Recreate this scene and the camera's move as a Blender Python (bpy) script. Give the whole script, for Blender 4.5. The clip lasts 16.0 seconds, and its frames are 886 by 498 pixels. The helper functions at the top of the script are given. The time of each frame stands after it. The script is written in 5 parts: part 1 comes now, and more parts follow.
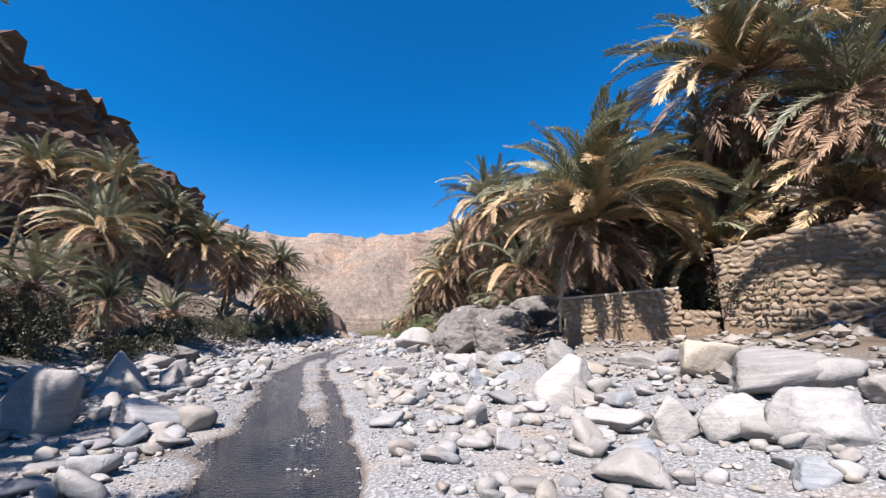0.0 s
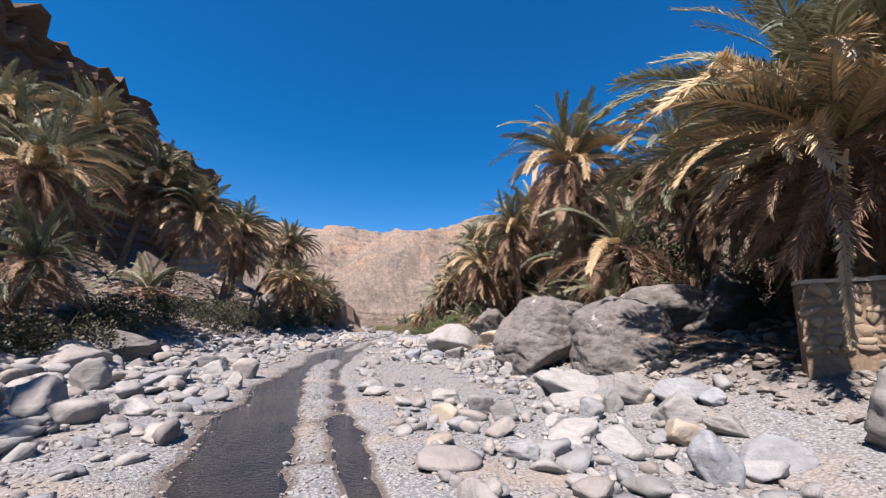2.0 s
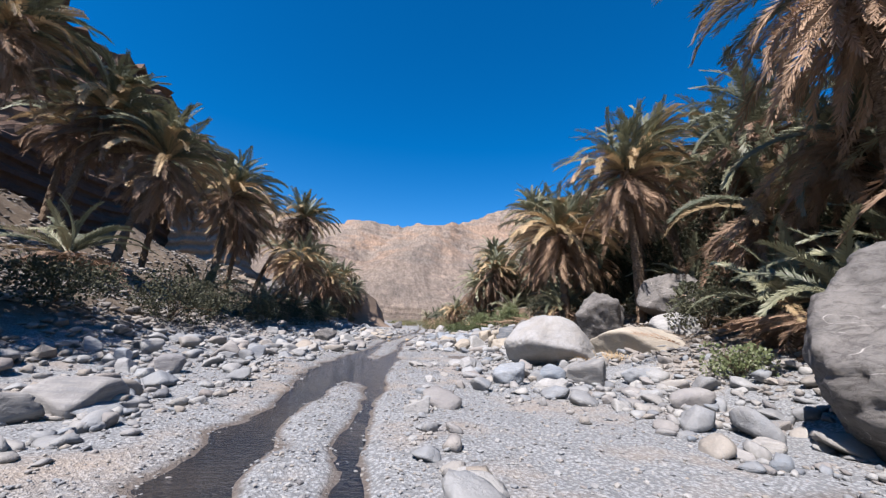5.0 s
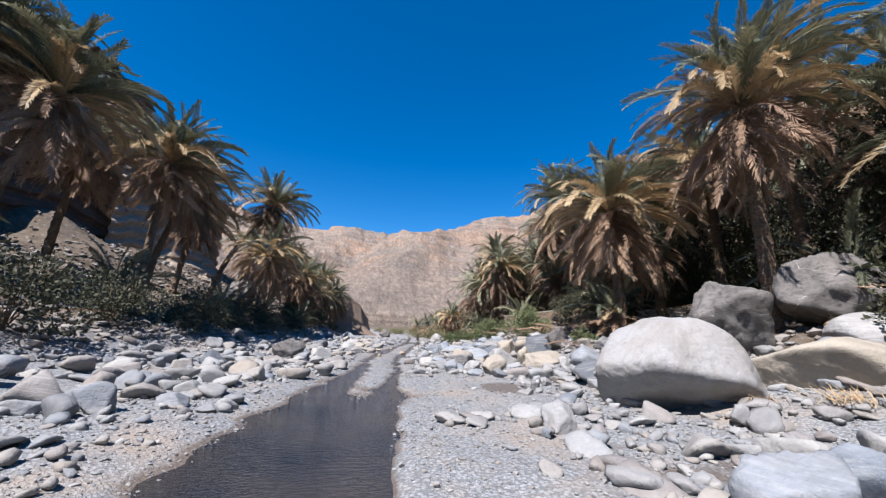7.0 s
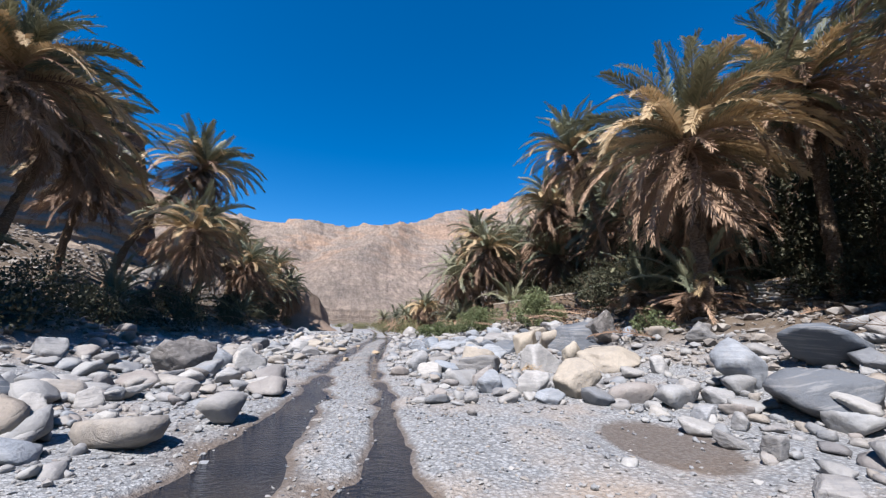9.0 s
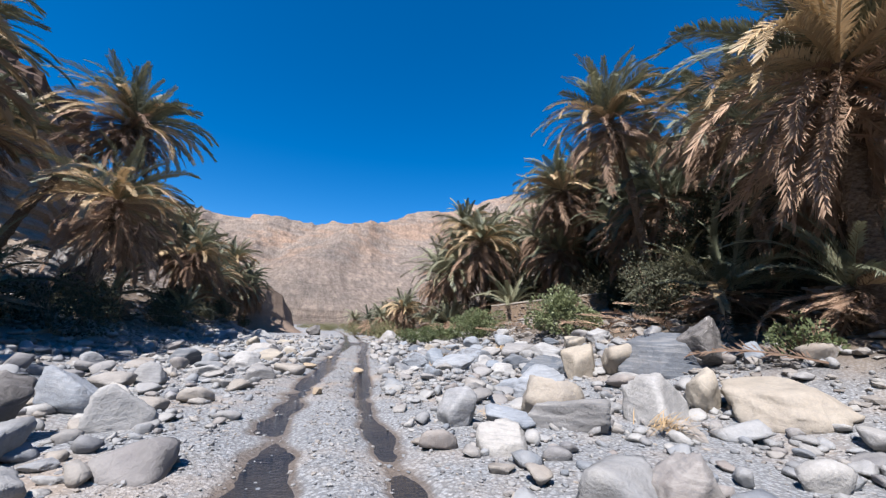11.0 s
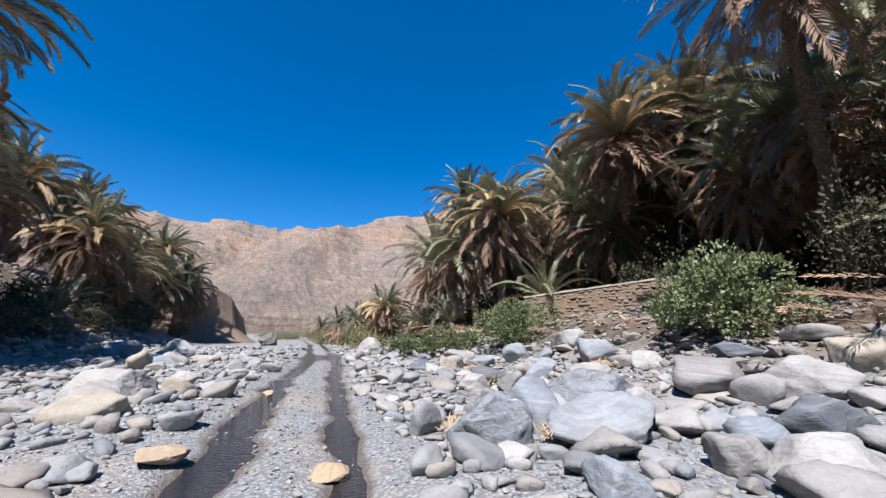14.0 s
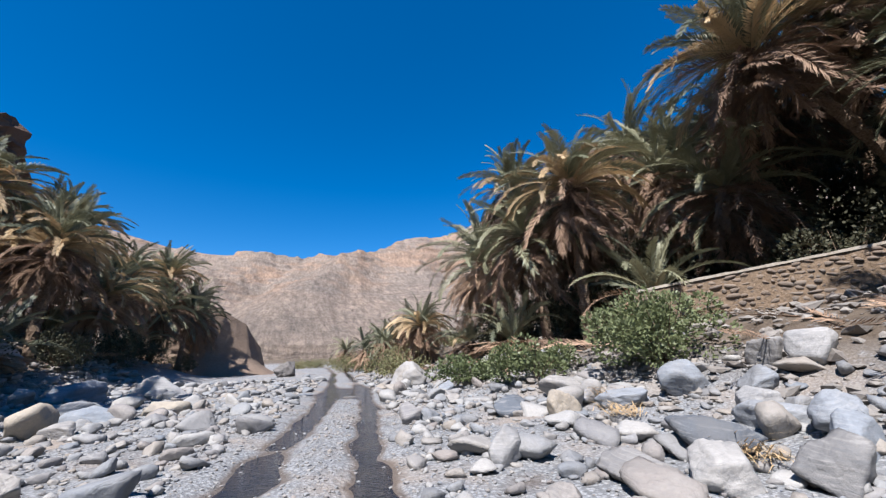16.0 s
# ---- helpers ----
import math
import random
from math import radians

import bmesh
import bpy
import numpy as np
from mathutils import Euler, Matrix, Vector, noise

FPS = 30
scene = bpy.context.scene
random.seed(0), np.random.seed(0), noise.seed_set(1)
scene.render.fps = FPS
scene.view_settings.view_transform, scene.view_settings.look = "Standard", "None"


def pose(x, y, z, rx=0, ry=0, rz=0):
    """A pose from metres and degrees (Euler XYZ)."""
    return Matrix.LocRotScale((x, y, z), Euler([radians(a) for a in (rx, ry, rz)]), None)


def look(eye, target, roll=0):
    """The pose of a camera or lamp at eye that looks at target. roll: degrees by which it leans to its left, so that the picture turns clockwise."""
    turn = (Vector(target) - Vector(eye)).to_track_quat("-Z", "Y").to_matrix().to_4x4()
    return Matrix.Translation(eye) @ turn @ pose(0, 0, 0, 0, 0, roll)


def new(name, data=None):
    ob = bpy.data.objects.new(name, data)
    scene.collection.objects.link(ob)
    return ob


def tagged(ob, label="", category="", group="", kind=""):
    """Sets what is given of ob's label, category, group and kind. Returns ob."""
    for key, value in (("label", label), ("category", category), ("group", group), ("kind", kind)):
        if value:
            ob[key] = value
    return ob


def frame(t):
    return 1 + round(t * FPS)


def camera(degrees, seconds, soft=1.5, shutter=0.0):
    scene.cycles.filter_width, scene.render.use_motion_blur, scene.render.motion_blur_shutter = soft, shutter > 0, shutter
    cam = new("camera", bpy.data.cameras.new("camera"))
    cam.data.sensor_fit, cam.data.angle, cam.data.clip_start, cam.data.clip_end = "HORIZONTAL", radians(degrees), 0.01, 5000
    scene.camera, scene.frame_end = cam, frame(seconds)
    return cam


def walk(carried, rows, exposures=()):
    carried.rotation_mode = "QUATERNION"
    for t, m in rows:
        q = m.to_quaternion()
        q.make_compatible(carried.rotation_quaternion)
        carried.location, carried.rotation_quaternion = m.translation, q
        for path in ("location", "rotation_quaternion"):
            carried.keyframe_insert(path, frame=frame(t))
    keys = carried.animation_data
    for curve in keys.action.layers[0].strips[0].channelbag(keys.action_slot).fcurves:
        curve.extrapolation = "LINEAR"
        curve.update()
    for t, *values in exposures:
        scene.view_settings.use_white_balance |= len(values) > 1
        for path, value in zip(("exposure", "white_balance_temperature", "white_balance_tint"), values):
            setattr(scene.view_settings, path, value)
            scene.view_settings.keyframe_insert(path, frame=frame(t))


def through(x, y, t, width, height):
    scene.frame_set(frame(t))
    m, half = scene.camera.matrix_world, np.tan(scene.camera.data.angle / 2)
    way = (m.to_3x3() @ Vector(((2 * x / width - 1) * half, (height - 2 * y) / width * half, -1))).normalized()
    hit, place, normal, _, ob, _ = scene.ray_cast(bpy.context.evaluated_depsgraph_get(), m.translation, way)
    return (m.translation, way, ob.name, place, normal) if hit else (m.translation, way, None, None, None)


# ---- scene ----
cam = camera(95.0, 16.0, 1.3)
PATH = [
    (0, (1.092, 0.844, 2.111), (1.484, 2.767, 2.497), -1.2),
    (0.5, (0.81, 3.032, 2.173), (1.206, 4.953, 2.562), -0.9),
    (1, (0.62, 5.348, 2.119), (0.999, 7.268, 2.533), 0.1),
    (1.5, (0.379, 7.73, 2.088), (0.738, 9.655, 2.495), 0.9),
    (2, (0.207, 10.066, 2.07), (0.532, 12.003, 2.447), 1.7),
    (2.5, (0.008, 12.491, 1.977), (0.302, 14.435, 2.346), 1.8),
    (3, (-0.203, 14.926, 1.898), (0.067, 16.874, 2.26), 1.7),
    (3.5, (-0.448, 17.299, 1.77), (-0.193, 19.249, 2.133), 2.1),
    (4, (-0.698, 19.683, 1.718), (-0.453, 21.635, 2.079), 1.9),
    (4.2, (-0.724, 20.5, 1.744), (-0.486, 22.455, 2.096), 2.0),
    (6.3, (-1.046, 28.828, 1.839), (-0.81, 30.778, 2.218), 3.0),
    (6.5, (-1.107, 29.834, 1.803), (-0.859, 31.78, 2.191), 2.8),
    (7, (-1.216, 32.334, 1.744), (-0.92, 34.272, 2.138), 2.3),
    (7.5, (-1.329, 34.665, 1.66), (-0.972, 36.592, 2.062), 1.1),
    (8, (-1.368, 36.88, 1.664), (-0.952, 38.795, 2.062), -0.1),
    (8.5, (-1.377, 39.129, 1.567), (-0.921, 41.039, 1.95), 0.4),
    (9, (-1.373, 41.072, 1.487), (-0.888, 42.977, 1.859), 1.1),
    (9.2, (-1.35, 41.779, 1.429), (-0.857, 43.679, 1.81), 1.5),
    (11.3, (-1.445, 48.835, 1.703), (-0.803, 50.691, 2.084), 2.1),
    (11.5, (-1.376, 49.675, 1.678), (-0.727, 51.529, 2.055), 2.3),
    (12, (-1.126, 51.674, 1.626), (-0.455, 53.52, 2.001), 2.0),
    (12.5, (-0.863, 53.591, 1.577), (-0.166, 55.427, 1.956), 1.5),
    (13, (-0.555, 55.462, 1.519), (0.175, 57.281, 1.914), 1.2),
    (13.5, (-0.274, 57.217, 1.507), (0.481, 59.024, 1.914), 0.8),
    (14, (0.009, 59.029, 1.482), (0.775, 60.829, 1.899), 0.7),
    (14.5, (0.311, 60.732, 1.428), (1.076, 62.531, 1.85), 0.4),
    (15, (0.533, 62.596, 1.514), (1.282, 64.397, 1.953), -0.5),
    (15.5, (0.827, 64.463, 1.561), (1.536, 66.27, 2.044), -1.6),
    (16, (1.034, 66.342, 1.466), (1.702, 68.155, 1.981), -2.0),
]
EXPOSURES = [(0, 1.34, 6600, 17), (1, 1.32, 6850, 20), (1.6, 1.2, 6850, 20), (2.6, 1.1, 6850, 20), (3.6, 1.08, 6700, 18), (6.3, 1.08, 6200, 15), (16, 1.08, 6200, 14)]
walk(cam, [(t, look(eye, target, roll)) for t, eye, target, roll in PATH], EXPOSURES)

# ---- world, sun ----
SUN_AZ, SUN_EL = -140.0, 57.0      # degrees from +Y towards +X, and above the horizon
world = bpy.data.worlds.new("world")
scene.world = world
world.use_nodes = True
wn, wl = world.node_tree.nodes, world.node_tree.links
sky = wn.new("ShaderNodeTexSky")
sky.sky_type = "NISHITA"
sky.sun_disc = False
sky.sun_elevation, sky.sun_rotation = radians(SUN_EL), radians(SUN_AZ)
sky.altitude, sky.air_density, sky.dust_density, sky.ozone_density = 1500, 1.0, 0.1, 2.5
tint = wn.new("ShaderNodeHueSaturation")
tint.inputs["Saturation"].default_value, tint.inputs["Hue"].default_value = 1.45, 0.5
wl.new(sky.outputs[0], tint.inputs["Color"])
wl.new(tint.outputs[0], wn["Background"].inputs[0])
wn["Background"].inputs[1].default_value = 0.079
sun_data = bpy.data.lights.new("sun", "SUN")
sun_data.energy, sun_data.angle, sun_data.color = 5.0, radians(0.53), (1.0, 0.955, 0.89)
sun = new("sun", sun_data)
sd = Vector((math.sin(radians(SUN_AZ)) * math.cos(radians(SUN_EL)), math.cos(radians(SUN_AZ)) * math.cos(radians(SUN_EL)), math.sin(radians(SUN_EL))))
sun.matrix_world = look(sd * 100, (0, 0, 0))

# ---- materials ----


class Mat:
    """A small builder of node materials."""

    def __init__(self, name, rough=0.85, spec=0.3):
        self.m = bpy.data.materials.new(name)
        self.m.use_nodes = True
        self.n, self.l = self.m.node_tree.nodes, self.m.node_tree.links
        self.b = self.n["Principled BSDF"]
        self.b.inputs["Roughness"].default_value = rough
        self.b.inputs["Specular IOR Level"].default_value = spec

    def add(self, kind, **values):
        node = self.n.new(kind)
        for key, value in values.items():
            node.inputs[key].default_value = value
        return node

    def coord(self, scale=1.0, world_space=True):
        if world_space:
            out = self.add("ShaderNodeNewGeometry").outputs["Position"]
        else:
            out = self.add("ShaderNodeTexCoord").outputs["Object"]
        mp = self.add("ShaderNodeMapping")
        mp.inputs["Scale"].default_value = scale if isinstance(scale, tuple) else (scale,) * 3
        self.l.new(out, mp.inputs["Vector"])
        return mp.outputs[0]

    def noise(self, vec, scale, detail=4.0, rough=0.6, distortion=0.0):
        nz = self.add("ShaderNodeTexNoise", Scale=scale, Detail=detail, Roughness=rough, Distortion=distortion)
        self.l.new(vec, nz.inputs["Vector"])
        return nz.outputs["Fac"]

    def voronoi(self, vec, scale, feature="F1", out="Distance"):
        v = self.add("ShaderNodeTexVoronoi", Scale=scale)
        v.feature = feature
        self.l.new(vec, v.inputs["Vector"])
        return v.outputs[out]

    def ramp(self, fac, stops):
        r = self.add("ShaderNodeValToRGB")
        while len(r.color_ramp.elements) < len(stops):
            r.color_ramp.elements.new(0.5)
        for e, (p, c) in zip(r.color_ramp.elements, stops):
            e.position, e.color = p, (*c, 1)
        self.l.new(fac, r.inputs[0])
        return r.outputs[0]

    def mix(self, fac, a, b, blend="MIX"):
        mx = self.add("ShaderNodeMix")
        mx.data_type, mx.blend_type = "RGBA", blend
        for sock, value in ((mx.inputs[0], fac), (mx.inputs[6], a), (mx.inputs[7], b)):
            if isinstance(value, (int, float)):
                sock.default_value = value
            elif isinstance(value, tuple):
                sock.default_value = (*value, 1)
            else:
                self.l.new(value, sock)
        return mx.outputs[2]

    def math(self, op, a, b=0.5):
        mt = self.add("ShaderNodeMath")
        mt.operation = op
        for sock, value in ((mt.inputs[0], a), (mt.inputs[1], b)):
            if isinstance(value, (int, float)):
                sock.default_value = value
            else:
                self.l.new(value, sock)
        return mt.outputs[0]

    def step(self, value, lo, hi):
        mr = self.add("ShaderNodeMapRange")
        mr.inputs["From Min"].default_value, mr.inputs["From Max"].default_value = lo, hi
        self.l.new(value, mr.inputs["Value"])
        return mr.outputs[0]

    def bump(self, height, strength=0.5, distance=0.02):
        bp = self.add("ShaderNodeBump", Strength=strength, Distance=distance)
        self.l.new(height, bp.inputs["Height"])
        self.l.new(bp.outputs[0], self.b.inputs["Normal"])

    def color(self, c):
        if isinstance(c, tuple):
            self.b.inputs["Base Color"].default_value = (*c, 1)
        else:
            self.l.new(c, self.b.inputs["Base Color"])
        return self.m


def rock_material(name, tones, island=False, veins=True, worn=(0.38, 0.365, 0.335), vein=0.5):
    """Weathered river rock; each stone takes its own tone."""
    k = Mat(name, 0.8, 0.25)
    if island:
        pick = k.add("ShaderNodeNewGeometry").outputs["Random Per Island"]
    else:
        pick = k.add("ShaderNodeObjectInfo").outputs["Random"]
    base = k.ramp(pick, [(i / max(1, len(tones) - 1), c) for i, c in enumerate(tones)])
    p = k.coord(1.0)
    big = k.noise(p, 1.3, 5, 0.65)
    col = k.mix(k.step(big, 0.35, 0.7), base, k.mix(0.55, base, worn))
    fine = k.noise(p, 14, 6, 0.7)
    col = k.mix(k.step(fine, 0.3, 0.75), k.mix(0.35, col, (0.12, 0.12, 0.125)), col)
    if veins == "white":
        warp = k.noise(k.coord((0.6, 0.6, 1.3)), 0.8, 3, 0.5, 0.6)
        line = k.step(k.math("ABSOLUTE", k.math("SUBTRACT", warp, 0.5)), 0.006, 0.0)
        line = k.math("MULTIPLY", line, k.step(k.noise(k.coord(1.0), 1.7, 3), 0.5, 0.6))
        pits = k.noise(k.coord((1.0, 1.0, 2.2)), 3.2, 7, 0.75, 0.8)
        col = k.mix(k.math("MULTIPLY", k.step(pits, 0.52, 0.40), 0.6), col, (0.045, 0.040, 0.038))
        col = k.mix(k.math("MULTIPLY", line, vein), col, (0.60, 0.57, 0.53))
        fine = k.math("ADD", fine, k.math("MULTIPLY", pits, 2.0))
    elif veins:
        band = k.noise(k.coord((0.7, 0.7, 7.0), False), 1.6, 4, 0.6, 0.35)
        col = k.mix(k.math("MULTIPLY", k.step(band, 0.52, 0.60), 0.20), col, (0.42, 0.41, 0.39))
        col = k.mix(k.math("MULTIPLY", k.step(band, 0.46, 0.38), 0.28), col, (0.10, 0.11, 0.125))
    seam = k.noise(k.coord((1.3, 0.9, 1.7)), 0.7, 3, 0.5, 0.25)
    crack = k.step(k.math("ABSOLUTE", k.math("SUBTRACT", seam, 0.47)), 0.0, 0.010)
    stain = k.noise(k.coord((1.0, 1.0, 0.5)), 0.8, 6, 0.7, 0.5)
    col = k.mix(k.math("MULTIPLY", k.step(stain, 0.5, 0.68), 0.5), col, (0.13, 0.125, 0.12))
    col = k.mix(k.math("MULTIPLY", k.math("SUBTRACT", 1.0, crack), 0.12), col, (0.10, 0.095, 0.09))
    rel = k.math("ADD", k.math("MULTIPLY", big, 0.7), k.math("MULTIPLY", fine, 0.3))
    k.bump(k.math("ADD", rel, k.math("MULTIPLY", crack, 0.05)), 0.8, 0.09)
    return k.color(col)


M_BOULDER = rock_material("river_boulder", [(0.12, 0.148, 0.185), (0.26, 0.255, 0.25), (0.33, 0.275, 0.215), (0.18, 0.21, 0.245), (0.36, 0.342, 0.312), (0.20, 0.175, 0.16), (0.15, 0.178, 0.215), (0.27, 0.275, 0.285)])
M_SLATE = rock_material("slate_boulder", [(0.062, 0.078, 0.098), (0.09, 0.106, 0.128), (0.075, 0.092, 0.115), (0.105, 0.113, 0.124)], worn=(0.135, 0.148, 0.165))
M_GREYBLOCK = rock_material("grey_limestone", [(0.115, 0.107, 0.101), (0.145, 0.134, 0.124)], veins="white", worn=(0.235, 0.215, 0.195), vein=0.7)
M_PALEBLOCK = rock_material("pale_limestone", [(0.33, 0.285, 0.225), (0.29, 0.275, 0.255)], veins=False, worn=(0.36, 0.375, 0.395))
M_CREAM = rock_material("cream_limestone", [(0.35, 0.30, 0.23), (0.29, 0.25, 0.20), (0.38, 0.335, 0.265)], veins=False, worn=(0.39, 0.35, 0.285))
M_WHITE = rock_material("white_limestone", [(0.31, 0.305, 0.29), (0.26, 0.265, 0.27), (0.37, 0.36, 0.34), (0.28, 0.265, 0.245)], worn=(0.37, 0.36, 0.345))
M_BLUEGREY = rock_material("blue_grey_rock", [(0.17, 0.20, 0.235), (0.22, 0.245, 0.275), (0.26, 0.275, 0.29)], worn=(0.31, 0.33, 0.35))
M_DARKGREY = rock_material("dark_grey_rock", [(0.13, 0.13, 0.13), (0.19, 0.185, 0.18), (0.24, 0.23, 0.22)], worn=(0.28, 0.27, 0.255))
M_VEINED = rock_material("white_veined_slate", [(0.19, 0.215, 0.245), (0.24, 0.26, 0.28)], veins="white", worn=(0.32, 0.335, 0.35), vein=0.9)
M_COBBLE = rock_material("cobbles", [(0.13, 0.155, 0.185), (0.28, 0.28, 0.275), (0.26, 0.22, 0.175), (0.17, 0.195, 0.225), (0.36, 0.35, 0.33), (0.11, 0.125, 0.145), (0.21, 0.18, 0.16), (0.25, 0.255, 0.26)], island=True, veins=False)
M_RUBBLE = rock_material("bank_rubble", [(0.11, 0.09, 0.075), (0.21, 0.18, 0.15), (0.15, 0.13, 0.11), (0.27, 0.24, 0.205)], island=True, veins=False)
M_WALLSTONE = rock_material("wall_stone", [(0.21, 0.15, 0.09), (0.28, 0.21, 0.13), (0.16, 0.12, 0.08), (0.32, 0.255, 0.175), (0.21, 0.16, 0.115)], veins=False, worn=(0.31, 0.24, 0.16))
M_EARTHSTONE = rock_material("earthen_stone", [(0.13, 0.095, 0.068), (0.21, 0.155, 0.11), (0.10, 0.078, 0.06), (0.25, 0.195, 0.145)], veins=False, worn=(0.24, 0.185, 0.135))
M_TANSTONE = rock_material("tan_stone", [(0.38, 0.28, 0.17), (0.34, 0.27, 0.19)], veins=False, worn=(0.44, 0.34, 0.22))
M_DRYSTONE = rock_material("dry_stone", [(0.40, 0.37, 0.33), (0.48, 0.45, 0.40), (0.33, 0.31, 0.29)], veins=False)

k = Mat("gravel_bed", 0.9, 0.2)
p = k.coord(1.0)
cell = k.voronoi(p, 17.0, out="Color")
cell_d = k.voronoi(p, 17.0)
cell2 = k.voronoi(p, 52.0, out="Color")
cell2_d = k.voronoi(p, 52.0)
tone = k.ramp(cell, [(0.0, (0.21, 0.225, 0.24)), (0.35, (0.36, 0.365, 0.37)), (0.6, (0.29, 0.315, 0.335)), (0.85, (0.50, 0.50, 0.49)), (1.0, (0.40, 0.37, 0.33))])
tone2 = k.ramp(cell2, [(0.0, (0.22, 0.23, 0.24)), (0.5, (0.38, 0.385, 0.385)), (1.0, (0.55, 0.55, 0.54))])
col = k.mix(0.6, tone, tone2)
col = k.mix(k.step(cell_d, 0.30, 0.62), col, k.mix(0.6, col, (0.07, 0.068, 0.066)))
col = k.mix(0.36, col, (0.10, 0.108, 0.118))
wide = k.noise(p, 0.35, 4, 0.6)
col = k.mix(k.step(wide, 0.5, 0.68), col, k.mix(0.6, col, (0.30, 0.235, 0.175)))
far_part = k.add("ShaderNodeSeparateXYZ")
k.l.new(k.add("ShaderNodeNewGeometry").outputs["Position"], far_part.inputs[0])
dry = k.step(far_part.outputs["Z"], 0.6, 1.6)
earth = k.ramp(k.noise(p, 1.1, 8, 0.72), [(0.3, (0.05, 0.038, 0.028)), (0.5, (0.11, 0.086, 0.064)), (0.75, (0.155, 0.128, 0.10))])
col = k.mix(k.math("MULTIPLY", dry, k.step(k.noise(p, 2.3, 5), 0.28, 0.42)), col, earth)
wet = k.step(far_part.outputs["Z"], -0.045, -0.072)
col = k.mix(wet, col, k.mix(0.75, col, (0.085, 0.062, 0.046)))
hgt = k.math("ADD", k.math("MULTIPLY", cell_d, -0.5), k.math("MULTIPLY", cell2_d, -0.3))
hgt = k.math("ADD", hgt, k.math("MULTIPLY", k.noise(p, 60, 4), 0.12))
k.bump(hgt, 0.9, 0.05)
M_GROUND = k.color(col)

k = Mat("shallow_water", 0.06, 0.5)
p = k.coord(1.0)
ripple = k.math("ADD", k.noise(k.coord((1.0, 1.7, 1.0)), 9, 3, 0.55, 0.6), k.math("MULTIPLY", k.noise(p, 38, 2), 0.3))
k.bump(ripple, 1.0, 0.035)
k.b.inputs["IOR"].default_value = 1.33
M_WATER = k.color(k.ramp(k.noise(p, 0.6, 3), [(0.35, (0.008, 0.010, 0.014)), (0.65, (0.028, 0.025, 0.023))]))


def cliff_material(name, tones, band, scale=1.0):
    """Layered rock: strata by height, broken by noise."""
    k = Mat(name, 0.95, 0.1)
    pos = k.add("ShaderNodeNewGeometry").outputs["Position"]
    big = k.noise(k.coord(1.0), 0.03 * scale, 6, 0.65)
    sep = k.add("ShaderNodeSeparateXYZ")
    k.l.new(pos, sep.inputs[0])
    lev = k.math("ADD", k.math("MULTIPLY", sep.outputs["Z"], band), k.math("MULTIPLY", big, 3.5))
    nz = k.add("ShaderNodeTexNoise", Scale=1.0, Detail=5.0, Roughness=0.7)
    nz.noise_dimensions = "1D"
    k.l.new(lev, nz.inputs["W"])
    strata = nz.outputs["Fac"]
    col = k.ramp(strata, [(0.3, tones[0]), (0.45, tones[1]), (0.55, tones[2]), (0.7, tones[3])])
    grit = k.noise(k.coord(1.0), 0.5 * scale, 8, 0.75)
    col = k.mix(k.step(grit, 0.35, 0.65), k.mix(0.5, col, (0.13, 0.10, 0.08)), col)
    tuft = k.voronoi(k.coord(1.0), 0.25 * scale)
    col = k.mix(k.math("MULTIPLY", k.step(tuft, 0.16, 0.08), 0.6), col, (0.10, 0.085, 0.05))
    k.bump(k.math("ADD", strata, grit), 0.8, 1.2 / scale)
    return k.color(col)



k = Mat("mountain_rock", 0.95, 0.08)
place = k.add("ShaderNodeSeparateXYZ")
k.l.new(k.add("ShaderNodeNewGeometry").outputs["Position"], place.inputs[0])
warp = k.noise(k.coord(1.0), 0.012, 5, 0.6)
lev = k.math("ADD", k.math("MULTIPLY", place.outputs["Z"], 0.16), k.math("MULTIPLY", warp, 5.0))
beds = k.add("ShaderNodeTexNoise", Scale=1.0, Detail=6.0, Roughness=0.75)
beds.noise_dimensions = "1D"
k.l.new(lev, beds.inputs["W"])
bed_fac = beds.outputs["Fac"]
col = k.ramp(bed_fac, [(0.35, (0.20, 0.163, 0.137)), (0.45, (0.31, 0.25, 0.203)), (0.54, (0.355, 0.283, 0.225)), (0.64, (0.255, 0.213, 0.183))])
rust = k.math("MULTIPLY", k.step(k.noise(k.coord((1.0, 0.4, 2.0)), 0.009, 6, 0.7, 0.4), 0.49, 0.58), k.step(place.outputs["Z"], 45.0, 110.0))
patch = k.noise(k.coord((1.0, 0.5, 1.6)), 0.011, 6, 0.65, 1.2)
col = k.mix(k.math("MULTIPLY", k.step(patch, 0.42, 0.6), 0.5), col, (0.205, 0.183, 0.158))
col = k.mix(k.math("MULTIPLY", rust, 0.7), col, (0.40, 0.255, 0.165))
stones = k.noise(k.coord((1.3, 0.25, 0.7)), 0.26, 9, 0.82)
col = k.mix(k.step(stones, 0.43, 0.58), k.mix(0.55, col, (0.095, 0.078, 0.068)), k.mix(0.15, col, (0.5, 0.40, 0.32)))
speck = k.math("MULTIPLY", k.voronoi(k.coord((1.0, 0.22, 0.6)), 0.19, out="Color"), 1.0)
col = k.mix(k.math("MULTIPLY", k.step(speck, 0.25, 0.75), 0.35), col, k.mix(0.6, col, (0.08, 0.07, 0.065)))
tuft = k.voronoi(k.coord((1.0, 0.25, 0.6)), 0.21)
col = k.mix(k.math("MULTIPLY", k.step(tuft, 0.20, 0.08), 0.45), col, (0.055, 0.048, 0.032))
